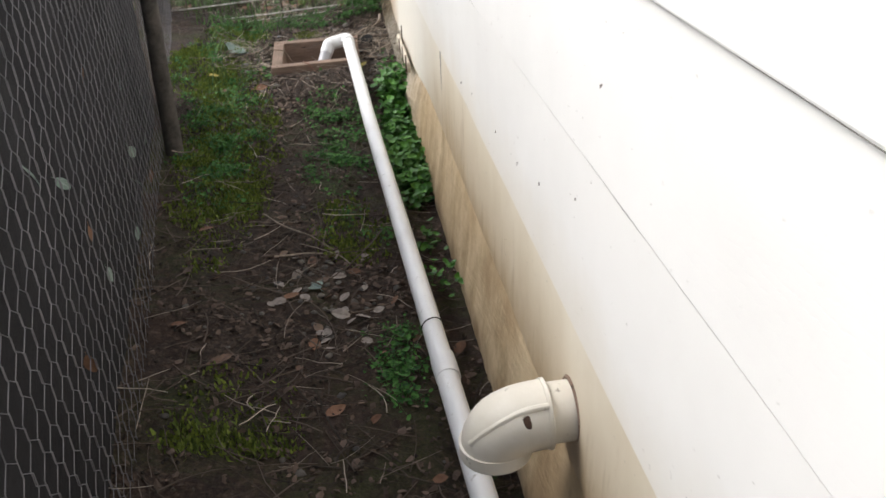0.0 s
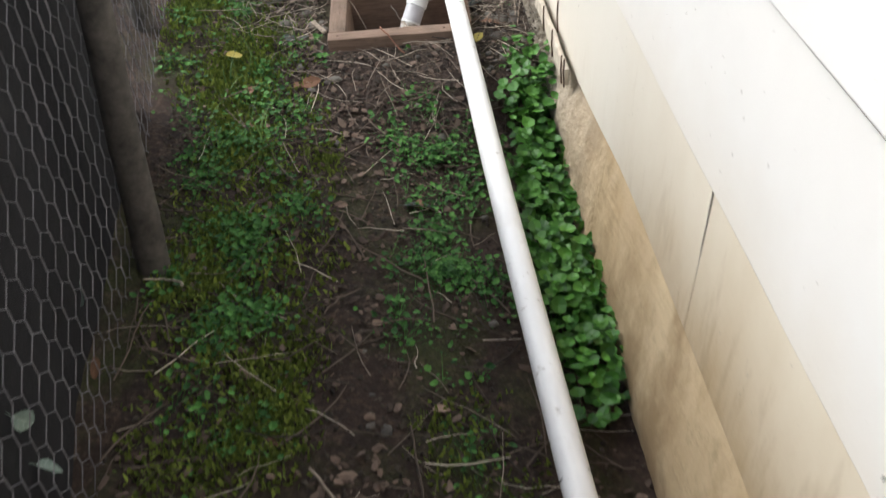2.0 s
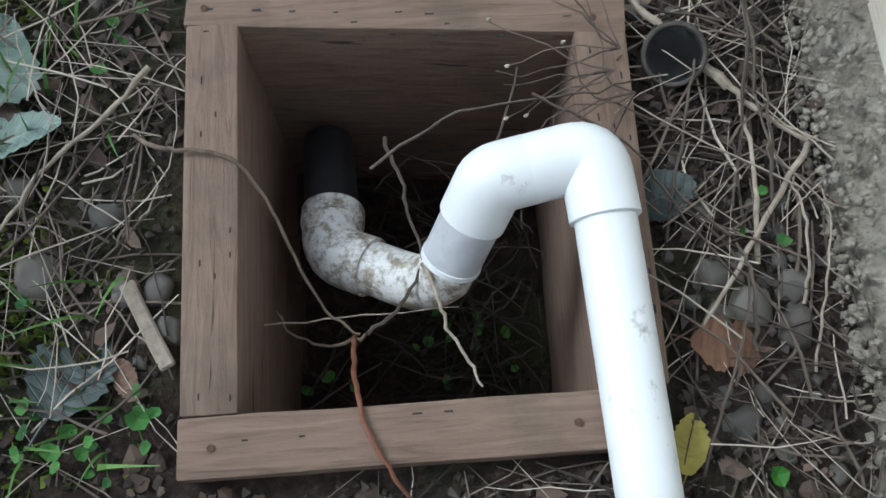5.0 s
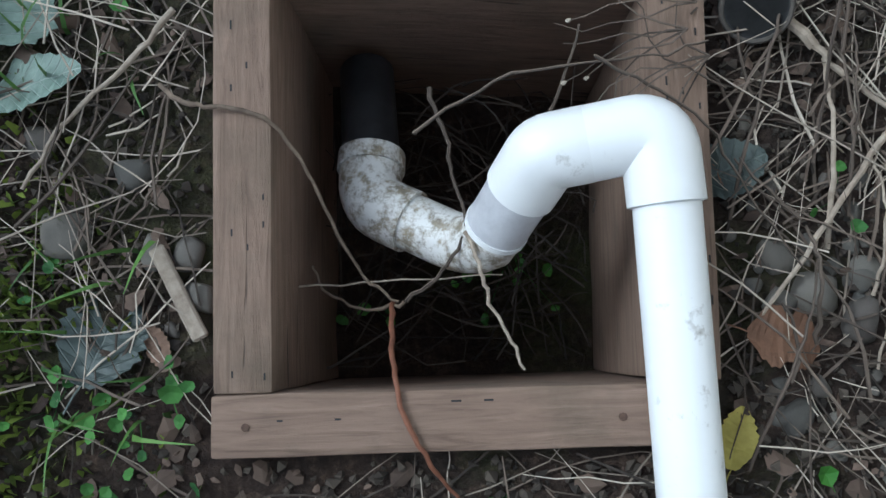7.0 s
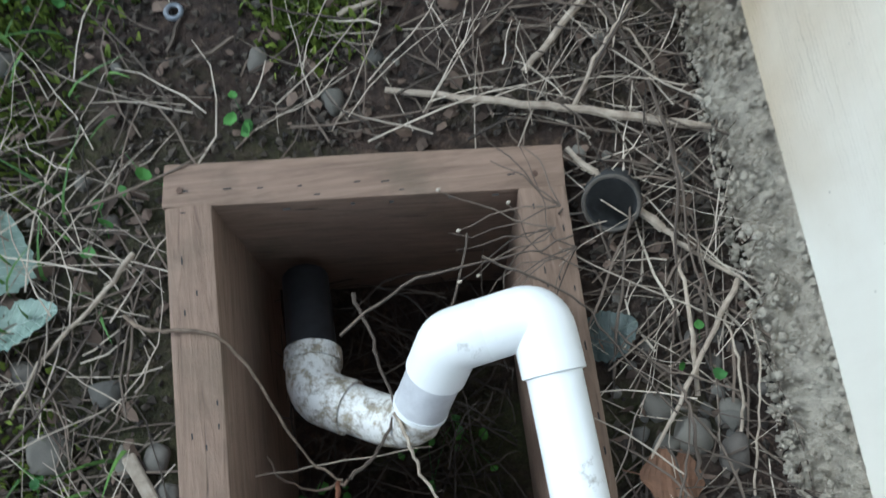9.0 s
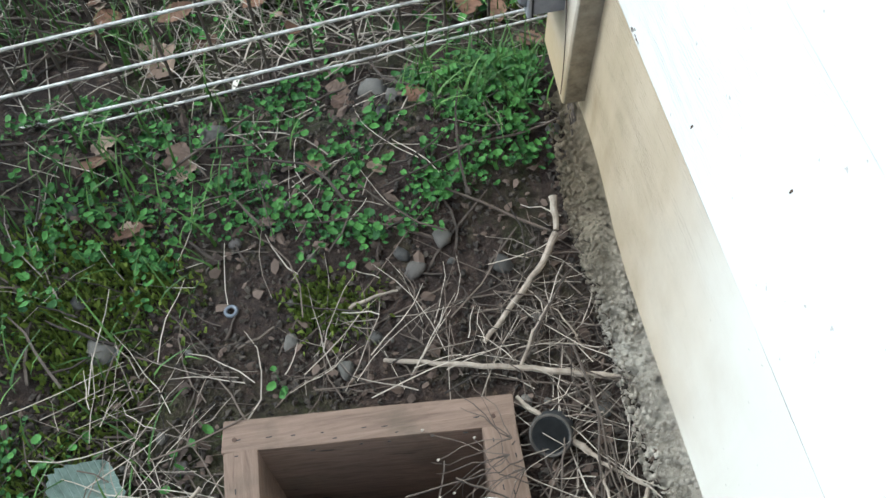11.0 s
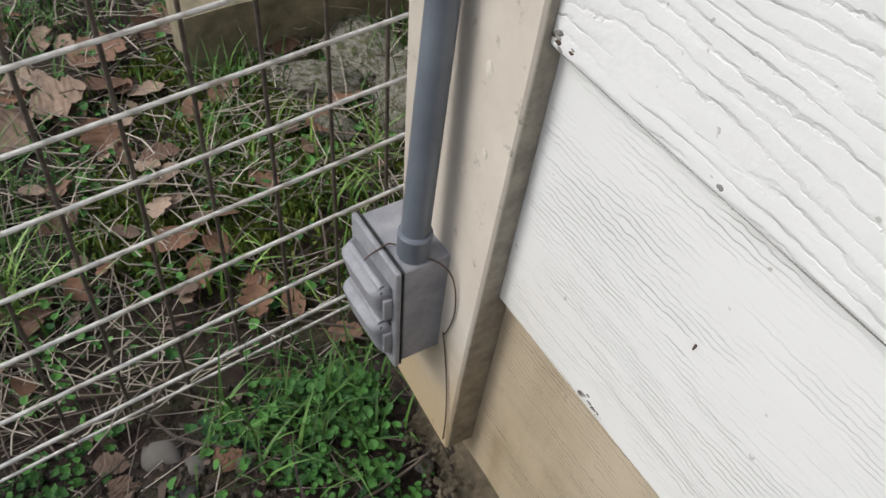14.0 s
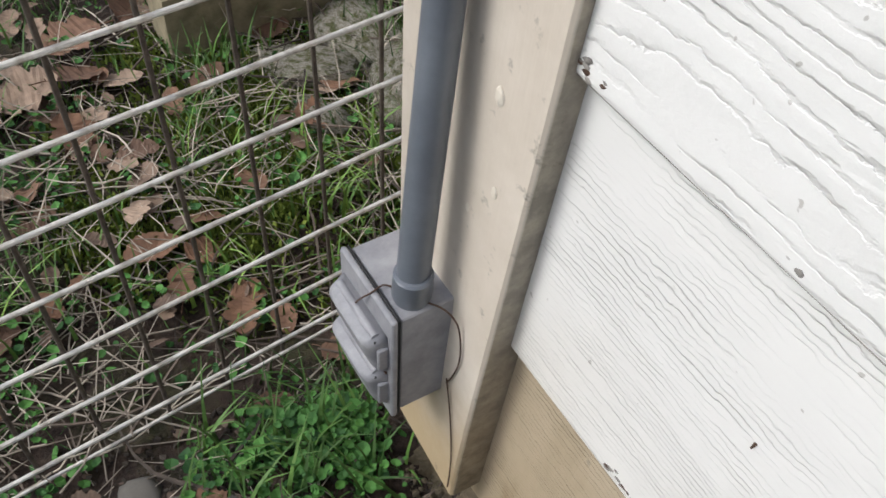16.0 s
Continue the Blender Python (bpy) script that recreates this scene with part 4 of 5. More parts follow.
    wire = curl([(-0.048, 0.934, 0.408), (-0.049, 0.922, 0.37), (-0.0515, 0.908, 0.31), (-0.0535, 0.902, 0.26), (-0.0545, 0.903, 0.215)])
    smooth(part("loose_wire", tube(wire, 0.0010, 5), M_NAIL, ob))


outlet_box()


# ---- strip and nails on the footing ----
def footing_strip():
    st = thing("wood_strip", "pale splintered wooden strip held by rusty nails on the footing", "board")
    bm = block(-0.046, -0.031, -0.55, -0.02, 0.088, 0.140, 0.003, 1)
    roughen(bm, 6, 0.004, 12.0, 7)
    smooth(part("strip", bm, material("pale_split_wood", plain_build((0.42, 0.36, 0.28), (0.66, 0.60, 0.50), 30.0), 0.8), st), 40)
    for y, z0, z1 in ((-0.200, 0.165, 0.090), (-0.360, 0.165, 0.085), (-0.520, 0.165, 0.085), (-0.440, 0.288, 0.200), (-0.560, 0.175, 0.095)):
        part("nail", tube([(-0.047, y, z0), (-0.0495, y - 0.006, (z0 + z1) / 2), (-0.048, y - 0.012, z1)], 0.0024, 6), M_NAIL, st, "long rusty nail")


footing_strip()


def flexible_drain():
    dr = thing("drain_hose", "black corrugated drain hose end among the twigs", "hose")
    c, d = Vector((-0.195, 0.355, 0.03)), Vector((-0.25, -0.45, 0.85)).normalized()
    pts, rad = [], []
    for k in range(17):
        pts.append(c - d * (0.115 - 0.0075 * k))
        rad.append(0.036 if k % 2 else 0.031)
    back = [c + d * 0.005, c - d * 0.11]
    v, f = tube(pts + back, rad + [0.028, 0.027], 24, False)
    edge, side = d.orthogonal().normalized(), d.cross(d.orthogonal().normalized())
    ring = [c + d * 0.006 + 0.0325 * (math.cos(a) * edge + math.sin(a) * side) for a in [i * math.pi / 14 for i in range(29)]]
    smooth(part("rim", tube(ring, 0.0026, 6), M_POLE, dr, "worn grey rim"), 50)
    smooth(part("hose", (v, f + [tuple(range(18 * 24, 19 * 24))]), M_GASKET, dr), 30)


flexible_drain()


# ---- ground cover ----
def scatter(count, x0, x1, y0, y1, density, seed):
    r = random.Random(seed)
    out, tries = [], 0
    while len(out) < count and tries < count * 60:
        tries += 1
        x, y = r.uniform(x0, x1), r.uniform(y0, y1)
        if -0.735 < x < -0.235 and -0.07 < y < 0.47:
            continue
        if r.random() < density(x, y):
            out.append((x, y))
    return out, r


def blob(x, y, cx, cy, rx, ry):
    return max(0.0, 1 - ((x - cx) / rx) ** 2 - ((y - cy) / ry) ** 2)


def patch(x, y, scale, seed):
    return smoothstep(-0.05, 0.35, noise.noise(Vector((x * scale, y * scale, seed))))


def small_leaves(spots, r, low, high, size0, size1, leaves=(3, 7), spread=0.03):
    """Round little leaves on short stalks, several to a clump."""
    verts, faces = [], []
    for x, y in spots:
        g = ground_z(x, y)
        for _ in range(r.randint(*leaves)):
            s = size0 + (size1 - size0) * r.random() ** 1.6
            wide, fold = r.uniform(0.6, 0.95), r.uniform(-0.02, 0.16)
            c = Vector((x + r.gauss(0, spread), y + r.gauss(0, spread), g + r.uniform(low, high)))
            tilt = Euler((r.gauss(0, 0.35), r.gauss(0, 0.35), r.uniform(0, 6.3))).to_matrix()
            n = len(verts)
            verts.append(c + tilt @ Vector((0, 0, -0.12 * s)))
            for k in range(7):
                a = 2 * math.pi * k / 7
                q = s * (0.5 + 0.06 * r.uniform(-1, 1)) * (0.86 if k == 0 else 1.0)
                verts.append(c + tilt @ Vector((q * math.cos(a), q * wide * math.sin(a), 0.06 * s * math.cos(2 * a) + fold * s * abs(math.sin(a)))))
            faces += [(n, n + 1 + k, n + 1 + (k + 1) % 7) for k in range(7)]
            m = len(verts)
            foot = Vector((x, y, g - 0.004))
            verts += [foot, foot + Vector((0.0012, 0, 0)), c + Vector((0.0008, 0, -0.1 * s)), c + Vector((0, 0, -0.1 * s))]
            faces.append((m, m + 1, m + 2, m + 3))
    return verts, faces


def stuff(name, data, mat, label, category):
    ob = part(name, data, mat, None)
    tagged(ob, label, category, kind="stuff")
    return ob


def clover_cover():
    def d1(x, y):
        if y > -0.16 and x > -1.0:
            return 0.0
        left = max(blob(x, y, -0.90, -0.85, 0.19, 0.95), blob(x, y, -1.05, 0.0, 0.20, 0.55)) * (0.02 + 0.98 * patch(x, y, 6, 3))
        mid = (blob(x, y, -0.43, -0.62, 0.17, 0.35) + blob(x, y, -0.42, -1.15, 0.18, 0.30) + 1.2 * blob(x, y, -0.36, -1.72, 0.14, 0.22) + 1.2 * blob(x, y, -0.29, -2.6, 0.10, 0.22)) * (0.03 + 0.97 * patch(x, y, 8, 4))
        return min(1, left + mid)
    spots, r = scatter(1250, -1.3, -0.2, -3.0, 0.5, d1, 11)
    stuff("low_weeds", small_leaves(spots, r, 0.003, 0.028, 0.005, 0.022), M_CLOVER, "low green weeds with small round leaves", "weeds")

    # patches of weeds with bare soil between them
    r, spots = random.Random(12), []
    centres = [(-0.285, 0.875, 0.060, 26), (-0.46, 0.80, 0.045, 14), (-0.50, 0.93, 0.07, 18), (-0.38, 0.99, 0.06, 12), (-0.20, 0.98, 0.07, 26), (-0.12, 0.93, 0.06, 20), (-0.16, 1.10, 0.09, 44), (-0.06, 1.12, 0.06, 28), (-0.27, 1.13, 0.06, 18),
               (-0.66, 0.95, 0.09, 26), (-0.80, 0.98, 0.10, 24), (-0.98, 1.0, 0.10, 26), (-0.62, 1.14, 0.10, 24), (-0.86, 1.16, 0.10, 24), (-0.55, 0.84, 0.05, 12), (-0.85, 0.84, 0.09, 20), (-1.05, 0.85, 0.10, 22), (-0.43, 1.08, 0.05, 8), (-1.0, 1.2, 0.12, 24), (-0.36, 0.80, 0.03, 5), (-0.55, 1.25, 0.08, 14)]
    for cx, cy, spread, count in centres:
        for _ in range(count):
            x, y = cx + r.gauss(0, spread * 0.62), cy + r.gauss(0, spread * 0.55)
            if x < -0.05:
                spots.append((x, y))
    stuff("clover", small_leaves(spots, r, 0.004, 0.034, 0.007, 0.023, (4, 8), 0.014), M_CLOVER, "patches of green clover and seedlings on the soil", "weeds")
    thick = [(-0.10 + r.gauss(0, 0.05), 1.07 + r.gauss(0, 0.07)) for _ in range(34)] + [(-0.18 + r.gauss(0, 0.07), 1.17 + r.gauss(0, 0.06)) for _ in range(20)]
    stuff("corner_weeds", small_leaves([p for p in thick if p[0] < -0.055], r, 0.006, 0.05, 0.008, 0.024, (4, 7), 0.018), M_CLOVER, "dense dark green weeds at the corner board's foot", "weeds")

    def d3(x, y):
        return min(1, blob(x, y, -0.11, -0.85, 0.10, 0.75) * 1.6 + 0.22 * blob(x, y, -0.10, -1.9, 0.07, 0.5) * patch(x, y, 6, 8) + 0.12 * blob(x, y, -0.09, -2.7, 0.06, 0.5) * patch(x, y, 6, 8))
    spots, r = scatter(330, -0.24, -0.03, -3.2, -0.1, d3, 13)
    stuff("broad_weeds", small_leaves(spots, r, 0.01, 0.10, 0.024, 0.046, (3, 6), 0.028), M_BROAD, "dense broad-leaved green weeds against the footing", "weeds")

    def d4(x, y):
        return (0.12 + 0.9 * patch(x, y, 5, 9)) * (0.25 + 0.75 * blob(x, y, -0.2, 1.7, 0.9, 0.9)) if y > 1.35 else 0.0
    spots, r = scatter(520, -1.6, 0.6, 1.36, 3.2, d4, 14)
    stuff("weeds_behind_fence", small_leaves(spots, r, 0.004, 0.04, 0.006, 0.028), M_CLOVER, "green weeds behind the wire fence", "weeds")

    def d5(x, y):
        return 0.06 + 0.3 * blob(x, y, -0.85, -0.1, 0.14, 0.2)
    spots, r = scatter(12, -1.0, -0.72, -0.2, 0.5, d5, 15)
    spots += [(-0.775, 0.005), (-0.85, -0.03), (-0.89, 0.10), (-0.80, 0.40), (-0.62, 0.53), (-0.45, -0.10), (-0.12, 0.17)]
    stuff("seedlings", small_leaves(spots, r, 0.008, 0.03, 0.013, 0.024, (3, 6), 0.017), M_CLOVER, "bright green seedlings beside the wooden box", "weeds")
    r = random.Random(5)
    pit = [(r.uniform(-0.62, -0.36), r.uniform(0.04, 0.16)) for _ in range(4)]
    v, f = small_leaves(pit, r, 0.0, 0.05, 0.012, 0.024)
    stuff("pit_weeds", ([q + Vector((0, 0, -0.365)) for q in v], f), M_BROAD, "small weeds growing in the drain pit", "weeds")


clover_cover()


def moss_cover():
    r = random.Random(31)
    verts, faces = [], []
    spots, rr = scatter(16000, -1.3, 0.5, -3.0, 2.4, lambda x, y: max(blob(x, y, -0.88, -0.95, 0.23, 1.2), blob(x, y, -1.05, 0.1, 0.22, 0.6), 2.2 * blob(x, y, 0.15, 1.8, 0.55, 0.5), 0.8 * blob(x, y, -0.40, -1.70, 0.15, 0.35), 1.3 * blob(x, y, -0.51, 0.68, 0.11, 0.10), 0.8 * blob(x, y, -0.95, 0.75, 0.2, 0.3), 0.5 * blob(x, y, -0.75, -2.9, 0.2, 0.3)) * (0.12 + 0.88 * patch(x, y, 4.5, 5)), 32)
    for x, y in spots:
        g = ground_z(x, y)
        for _ in range(3):
            p = Vector((x + r.gauss(0, 0.012), y + r.gauss(0, 0.012), g - 0.002))
            a, h, w = r.uniform(0, 6.3), r.uniform(0.006, 0.020), r.uniform(0.003, 0.007)
            side = Vector((math.cos(a), math.sin(a), 0)) * w
            lean = Vector((r.gauss(0, 0.005), r.gauss(0, 0.005), h))
            n = len(verts)
            verts += [p - side, p + side, p + side * 0.4 + lean, p - side * 0.4 + lean]
            faces.append((n, n + 1, n + 2, n + 3))
    stuff("moss", (verts, faces), M_MOSS, "yellow-green moss on the damp soil", "moss")


moss_cover()


def blades(spots, r, tall0, tall1, width, lean):
    verts, faces = [], []
    for x, y in spots:
        g = ground_z(x, y)
        a, h, l = r.uniform(0, 6.3), r.uniform(tall0, tall1), r.uniform(0.2, 1.0) * lean
        out, side = Vector((math.cos(a), math.sin(a), 0)), Vector((-math.sin(a), math.cos(a), 0)) * width * r.uniform(0.6, 1.2)
        n = len(verts)
        for k in range(5):
            t = k / 4
            c = Vector((x, y, g - 0.004)) + out * (h * l * t * t) + Vector((0, 0, h * (t - 0.45 * l * t * t)))
            verts += [c - side * (1 - t * 0.92), c + side * (1 - t * 0.92)]
        faces += [(n + 2 * k, n + 2 * k + 1, n + 2 * k + 3, n + 2 * k + 2) for k in range(4)]
    return verts, faces


def grass_cover():
    def d(x, y):
        near = 1.1 * blob(x, y, -0.14, 1.14, 0.22, 0.20)
        back = (0.1 + 0.8 * patch(x, y, 2.8, 7)) if y > 1.36 else 0
        return min(1, near + back + 0.25 * blob(x, y, -0.9, 1.0, 0.4, 0.35) + 0.12 * blob(x, y, -0.95, 0.2, 0.2, 1.6))
    spots, r = scatter(6500, -2.2, 0.7, -0.6, 3.2, d, 41)
    stuff("grass", blades(spots, r, 0.03, 0.14, 0.0038, 0.9), M_GRASS, "thin green grass blades by the wire fence", "grass")

    r, spots = random.Random(47), []
    for cx, cy, count in ((-0.57, 1.90, 150), (-0.68, 1.82, 70), (-0.55, 1.62, 60), (0.12, 1.62, 26), (0.02, 1.75, 16), (0.28, 1.68, 18), (-0.12, 1.50, 22)):
        spots += [(cx + r.gauss(0, 0.05), cy + r.gauss(0, 0.05)) for _ in range(count)]
    stuff("grass_tufts", blades(spots, r, 0.07, 0.20, 0.0042, 1.0), M_TUFT, "bright green grass tufts behind the wire fence", "grass")

    def e(x, y):
        return 0.35 + 0.65 * patch(x, y, 1.5, 3)
    spots, r = scatter(3000, -3.0, 0.8, 1.4, 4.2, e, 42)
    stuff("dry_grass", blades(spots, r, 0.06, 0.24, 0.0018, 1.3), M_STRAW, "dry tan grass stalks behind the wire fence", "grass")


grass_cover()


def litter(spots, r, len0, len1, rad0, rad1, lift=0.02, drop=0.0):
    pieces = []
    for x, y in spots:
        a, length, rad = r.uniform(0, math.pi), r.uniform(len0, len1), r.uniform(rad0, rad1)
        bend, slope = r.gauss(0, 0.25), r.gauss(0, 0.10)
        h = r.random() ** 2 * lift + rad
        pts = []
        for k in range(5):
            t = k / 4 - 0.5
            aa = a + bend * t
            px, py = x + math.cos(aa) * length * t, y + math.sin(aa) * length * t
            if drop:
                px, py = min(-0.325, max(-0.645, px)), min(0.38, max(0.02, py))
                gz = drop
            else:
                if px > -0.012 and py < 1.1:
                    px = -0.012
                gz = ground_z(px, py)
            pts.append((px + r.gauss(0, 0.002), py + r.gauss(0, 0.002), gz + h + slope * length * t * 0.5 + 0.002))
        pieces.append(tube(pts, [rad, rad, rad * 0.9, rad * 0.8, rad * 0.5], 4, False))
    return join(pieces)


def litter_cover():
    def near_box(x, y):
        right = blob(x, y, -0.12, 0.28, 0.17, 0.55)
        left = blob(x, y, -0.85, 0.30, 0.20, 0.45)
        front = blob(x, y, -0.45, -0.20, 0.40, 0.28)
        back = 0.6 * blob(x, y, -0.3, 0.58, 0.4, 0.14)
        return min(1, 0.8 * right + 0.65 * left + 0.22 * front + 0.7 * back)
    spots, r = scatter(460, -1.15, -0.03, -0.6, 0.9, near_box, 51)
    stuff("dry_twigs", litter(spots, r, 0.04, 0.20, 0.0006, 0.0020, 0.035), M_TWIG, "tangle of dry twigs around the wooden box", "twigs")
    spots, r = scatter(330, -1.15, -0.03, -0.5, 0.9, near_box, 52)
    stuff("straw", litter(spots, r, 0.05, 0.22, 0.0005, 0.0013, 0.045), M_STRAW, "pale dry stalks lying over the twigs", "straw")
    spots, r = scatter(800, -1.1, -0.05, -4.2, -0.3, lambda x, y: 0.35 + 0.6 * patch(x, y, 3, 2), 53)
    stuff("scattered_twigs", litter(spots, r, 0.04, 0.24, 0.0008, 0.0026, 0.02), M_TWIG, "dark twigs scattered over the damp soil", "twigs")
    spots, r = scatter(300, -1.1, -0.05, -3.8, 1.32, lambda x, y: 0.3 + 0.6 * smoothstep(0.5, 1.2, y), 54)
    stuff("scattered_straw", litter(spots, r, 0.05, 0.22, 0.0007, 0.0017, 0.025), M_STRAW, "pale dry stalks scattered over the soil", "straw")
    spots, r = scatter(1100, -2.0, 0.6, 0.6, 3.4, lambda x, y: 0.3 + 0.7 * patch(x, y, 2, 12), 55)
    stuff("fence_twigs", litter(spots, r, 0.06, 0.3, 0.001, 0.0035, 0.04), M_TWIG, "dry twigs under and behind the wire fence", "twigs")
    spots, r = scatter(1900, -1.8, 0.5, 1.30, 2.8, lambda x, y: 0.3 + 0.7 * patch(x, y, 2.5, 22), 59)
    stuff("fence_straw", litter(spots, r, 0.05, 0.24, 0.0008, 0.002, 0.05), M_STRAW, "flattened dry straw behind the wire fence", "straw")
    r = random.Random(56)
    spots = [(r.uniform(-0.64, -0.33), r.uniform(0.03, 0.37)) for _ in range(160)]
    stuff("pit_twigs", litter(spots, r, 0.05, 0.24, 0.0006, 0.0019, 0.20, -0.375), M_PITTWIG, "dark twigs and stalks fallen into the pit", "twigs")
    # crumbs of soil and gravel
    bits, r = [], random.Random(57)
    spots, rr = scatter(15000, -1.15, -0.03, -4.0, 1.3, lambda x, y: (0.25 + 0.4 * patch(x, y, 5, 15)) * (0.22 + 0.78 * smoothstep(-0.9, -0.2, y)), 58)
    for x, y in spots:
        s = 0.0025 + 0.007 * r.random() ** 2
        spin = Euler((r.uniform(0, 6), r.uniform(0, 6), r.uniform(0, 6))).to_matrix()
        c = Vector((x, y, ground_z(x, y) + s * 0.3))
        q = [c + s * (spin @ Vector(d)) * r.uniform(0.6, 1.2) for d in ((1, 0.2, 0), (0.1, 1, 0.3), (-1, 0.3, 0.2), (0, -1, -0.2), (0.4, 0.1, 0.9), (-0.2, 0.1, -0.8))]
        bits.append((q, [(0, 1, 4), (1, 2, 4), (2, 3, 4), (3, 0, 4), (1, 0, 5), (2, 1, 5), (3, 2, 5), (0, 3, 5)]))
    stuff("soil_crumbs", join(bits), material("soil_crumbs", leafy((0.020, 0.015, 0.012), (0.105, 0.085, 0.066)), 0.95), "crumbs of soil and gravel on the ground", "gravel")


litter_cover()


def leaf_shreds():
    def d(x, y):
        return (0.25 + 0.75 * patch(x, y, 4, 33)) * (0.45 + 0.55 * max(blob(x, y, -0.5, -2.3, 0.5, 0.9), blob(x, y, -0.5, 0.0, 0.7, 0.9)))
    spots, r = scatter(3800, -1.1, -0.04, -4.0, 1.3, d, 81)
    verts, faces = [], []
    for x, y in spots:
        s = 0.005 + 0.016 * r.random() ** 2
        c = Vector((x, y, ground_z(x, y) + 0.003 + 0.006 * r.random()))
        turn = Euler((r.gauss(0, 0.35), r.gauss(0, 0.35), r.uniform(0, 6.3))).to_matrix()
        n, sides = len(verts), 6
        verts.append(c + turn @ Vector((0, 0, 0.15 * s)))
        for k in range(sides):
            a = 2 * math.pi * k / sides
            q = s * r.uniform(0.55, 1.15)
            verts.append(c + turn @ Vector((q * math.cos(a), 0.6 * q * math.sin(a), 0.15 * s * r.uniform(-1, 1))))
        faces += [(n, n + 1 + k, n + 1 + (k + 1) % sides) for k in range(sides)]
    stuff("leaf_shreds", (verts, faces), M_SHRED, "shreds of brown dead leaf and bark on the soil", "leaf litter")


leaf_shreds()


# ---- stones ----
def stones():
    meshes, r = [], random.Random(61)
    for k in range(5):
        bm = bmesh.new()
        bmesh.ops.create_icosphere(bm, subdivisions=2, radius=1.0)
        for v in bm.verts:
            v.co = v.co * (1 + 0.42 * noise.noise(v.co * 1.1 + Vector((k * 9, 0, 0))) + 0.10 * noise.noise(v.co * 3.1 + Vector((k * 5, 2, 0))))
            v.co.z *= 0.5
            for d in ((1, 0.3, 0.5), (-0.6, 0.9, 0.2), (0.2, -1, 0.4), (-0.8, -0.5, 0.5)):
                n = (Vector(d) + 0.5 * Vector((math.sin(k * 3.0), math.cos(k * 5.0), 0))).normalized()
                v.co -= n * max(0.0, v.co.dot(n) - 0.62) * 0.85
        me = bpy.data.meshes.new("stone")
        bm.to_mesh(me)
        bm.free()
        me.materials.append(M_STONE)
        me.shade_smooth()
        meshes.append(me)

    def put(x, y, s):
        ob = new("stone", meshes[r.randrange(5)])
        ob.matrix_basis = pose(x, y, ground_z(x, y) + s * 0.28, r.uniform(-15, 15), r.uniform(-15, 15), r.uniform(0, 360)) @ Matrix.Diagonal((s * r.uniform(0.9, 1.35), s, s * r.uniform(0.8, 1.0), 1))
        tagged(ob, "small rounded grey stone half sunk in the soil", "stone", "stones on the soil")
    for x, y, s in ((-0.805, 0.215, 0.022), (-0.875, 0.155, 0.030), (-0.752, 0.135, 0.020), (-0.742, 0.095, 0.017), (-0.788, 0.135, 0.018), (-0.90, 0.25, 0.022), (-0.452, 0.601, 0.014), (-0.51, 0.55, 0.018),
                    (-0.15, 0.08, 0.026), (-0.11, 0.05, 0.022), (-0.185, 0.115, 0.018), (-0.10, 0.10, 0.017), (-0.935, 0.655, 0.030), (-0.364, 0.722, 0.020), (-0.381, 1.19, 0.030), (-0.34, 1.12, 0.024), (-0.726, 1.15, 0.030), (-0.37, 1.08, 0.018), (-0.30, 0.78, 0.022), (-0.20, 0.70, 0.022), (-0.60, 0.62, 0.016)):
        put(x, y, s)
    spots, rr = scatter(60, -1.0, -0.05, -0.4, 1.2, lambda x, y: 0.3 + blob(x, y, -0.15, 0.15, 0.15, 0.4), 62)
    for x, y in spots:
        put(x, y, r.uniform(0.007, 0.018))
    spots, rr = scatter(95, -1.0, -0.2, -3.2, -0.4, lambda x, y: 0.06 + blob(x, y, -0.5, -2.2, 0.24, 0.38), 63)
    for x, y in spots:
        put(x, y, r.uniform(0.006, 0.015))
    spots, rr = scatter(70, -0.26, -0.04, -0.25, 0.2, lambda x, y: 0.6, 64)
    for x, y in spots:
        put(x, y, r.uniform(0.005, 0.013))
    for x, y, s in ((0.24, 1.95, 0.10), (0.39, 1.80, 0.11), (0.40, 2.00, 0.13), (0.54, 1.90, 0.12), (0.19, 1.79, 0.06)):
        me = meshes[r.randrange(5)].copy()
        me.materials[0] = M_SLAB
        ob = new("slab_stone", me)
        ob.matrix_basis = pose(x, y, ground_z(x, y) + 0.022, 4, -3, r.uniform(0, 360)) @ Matrix.Diagonal((s * 1.35, s * 0.9, s * 0.55, 1))
        tagged(ob, "flat grey stone bedded in grass behind the wire fence", "stone", "flat stones behind the fence")


stones()


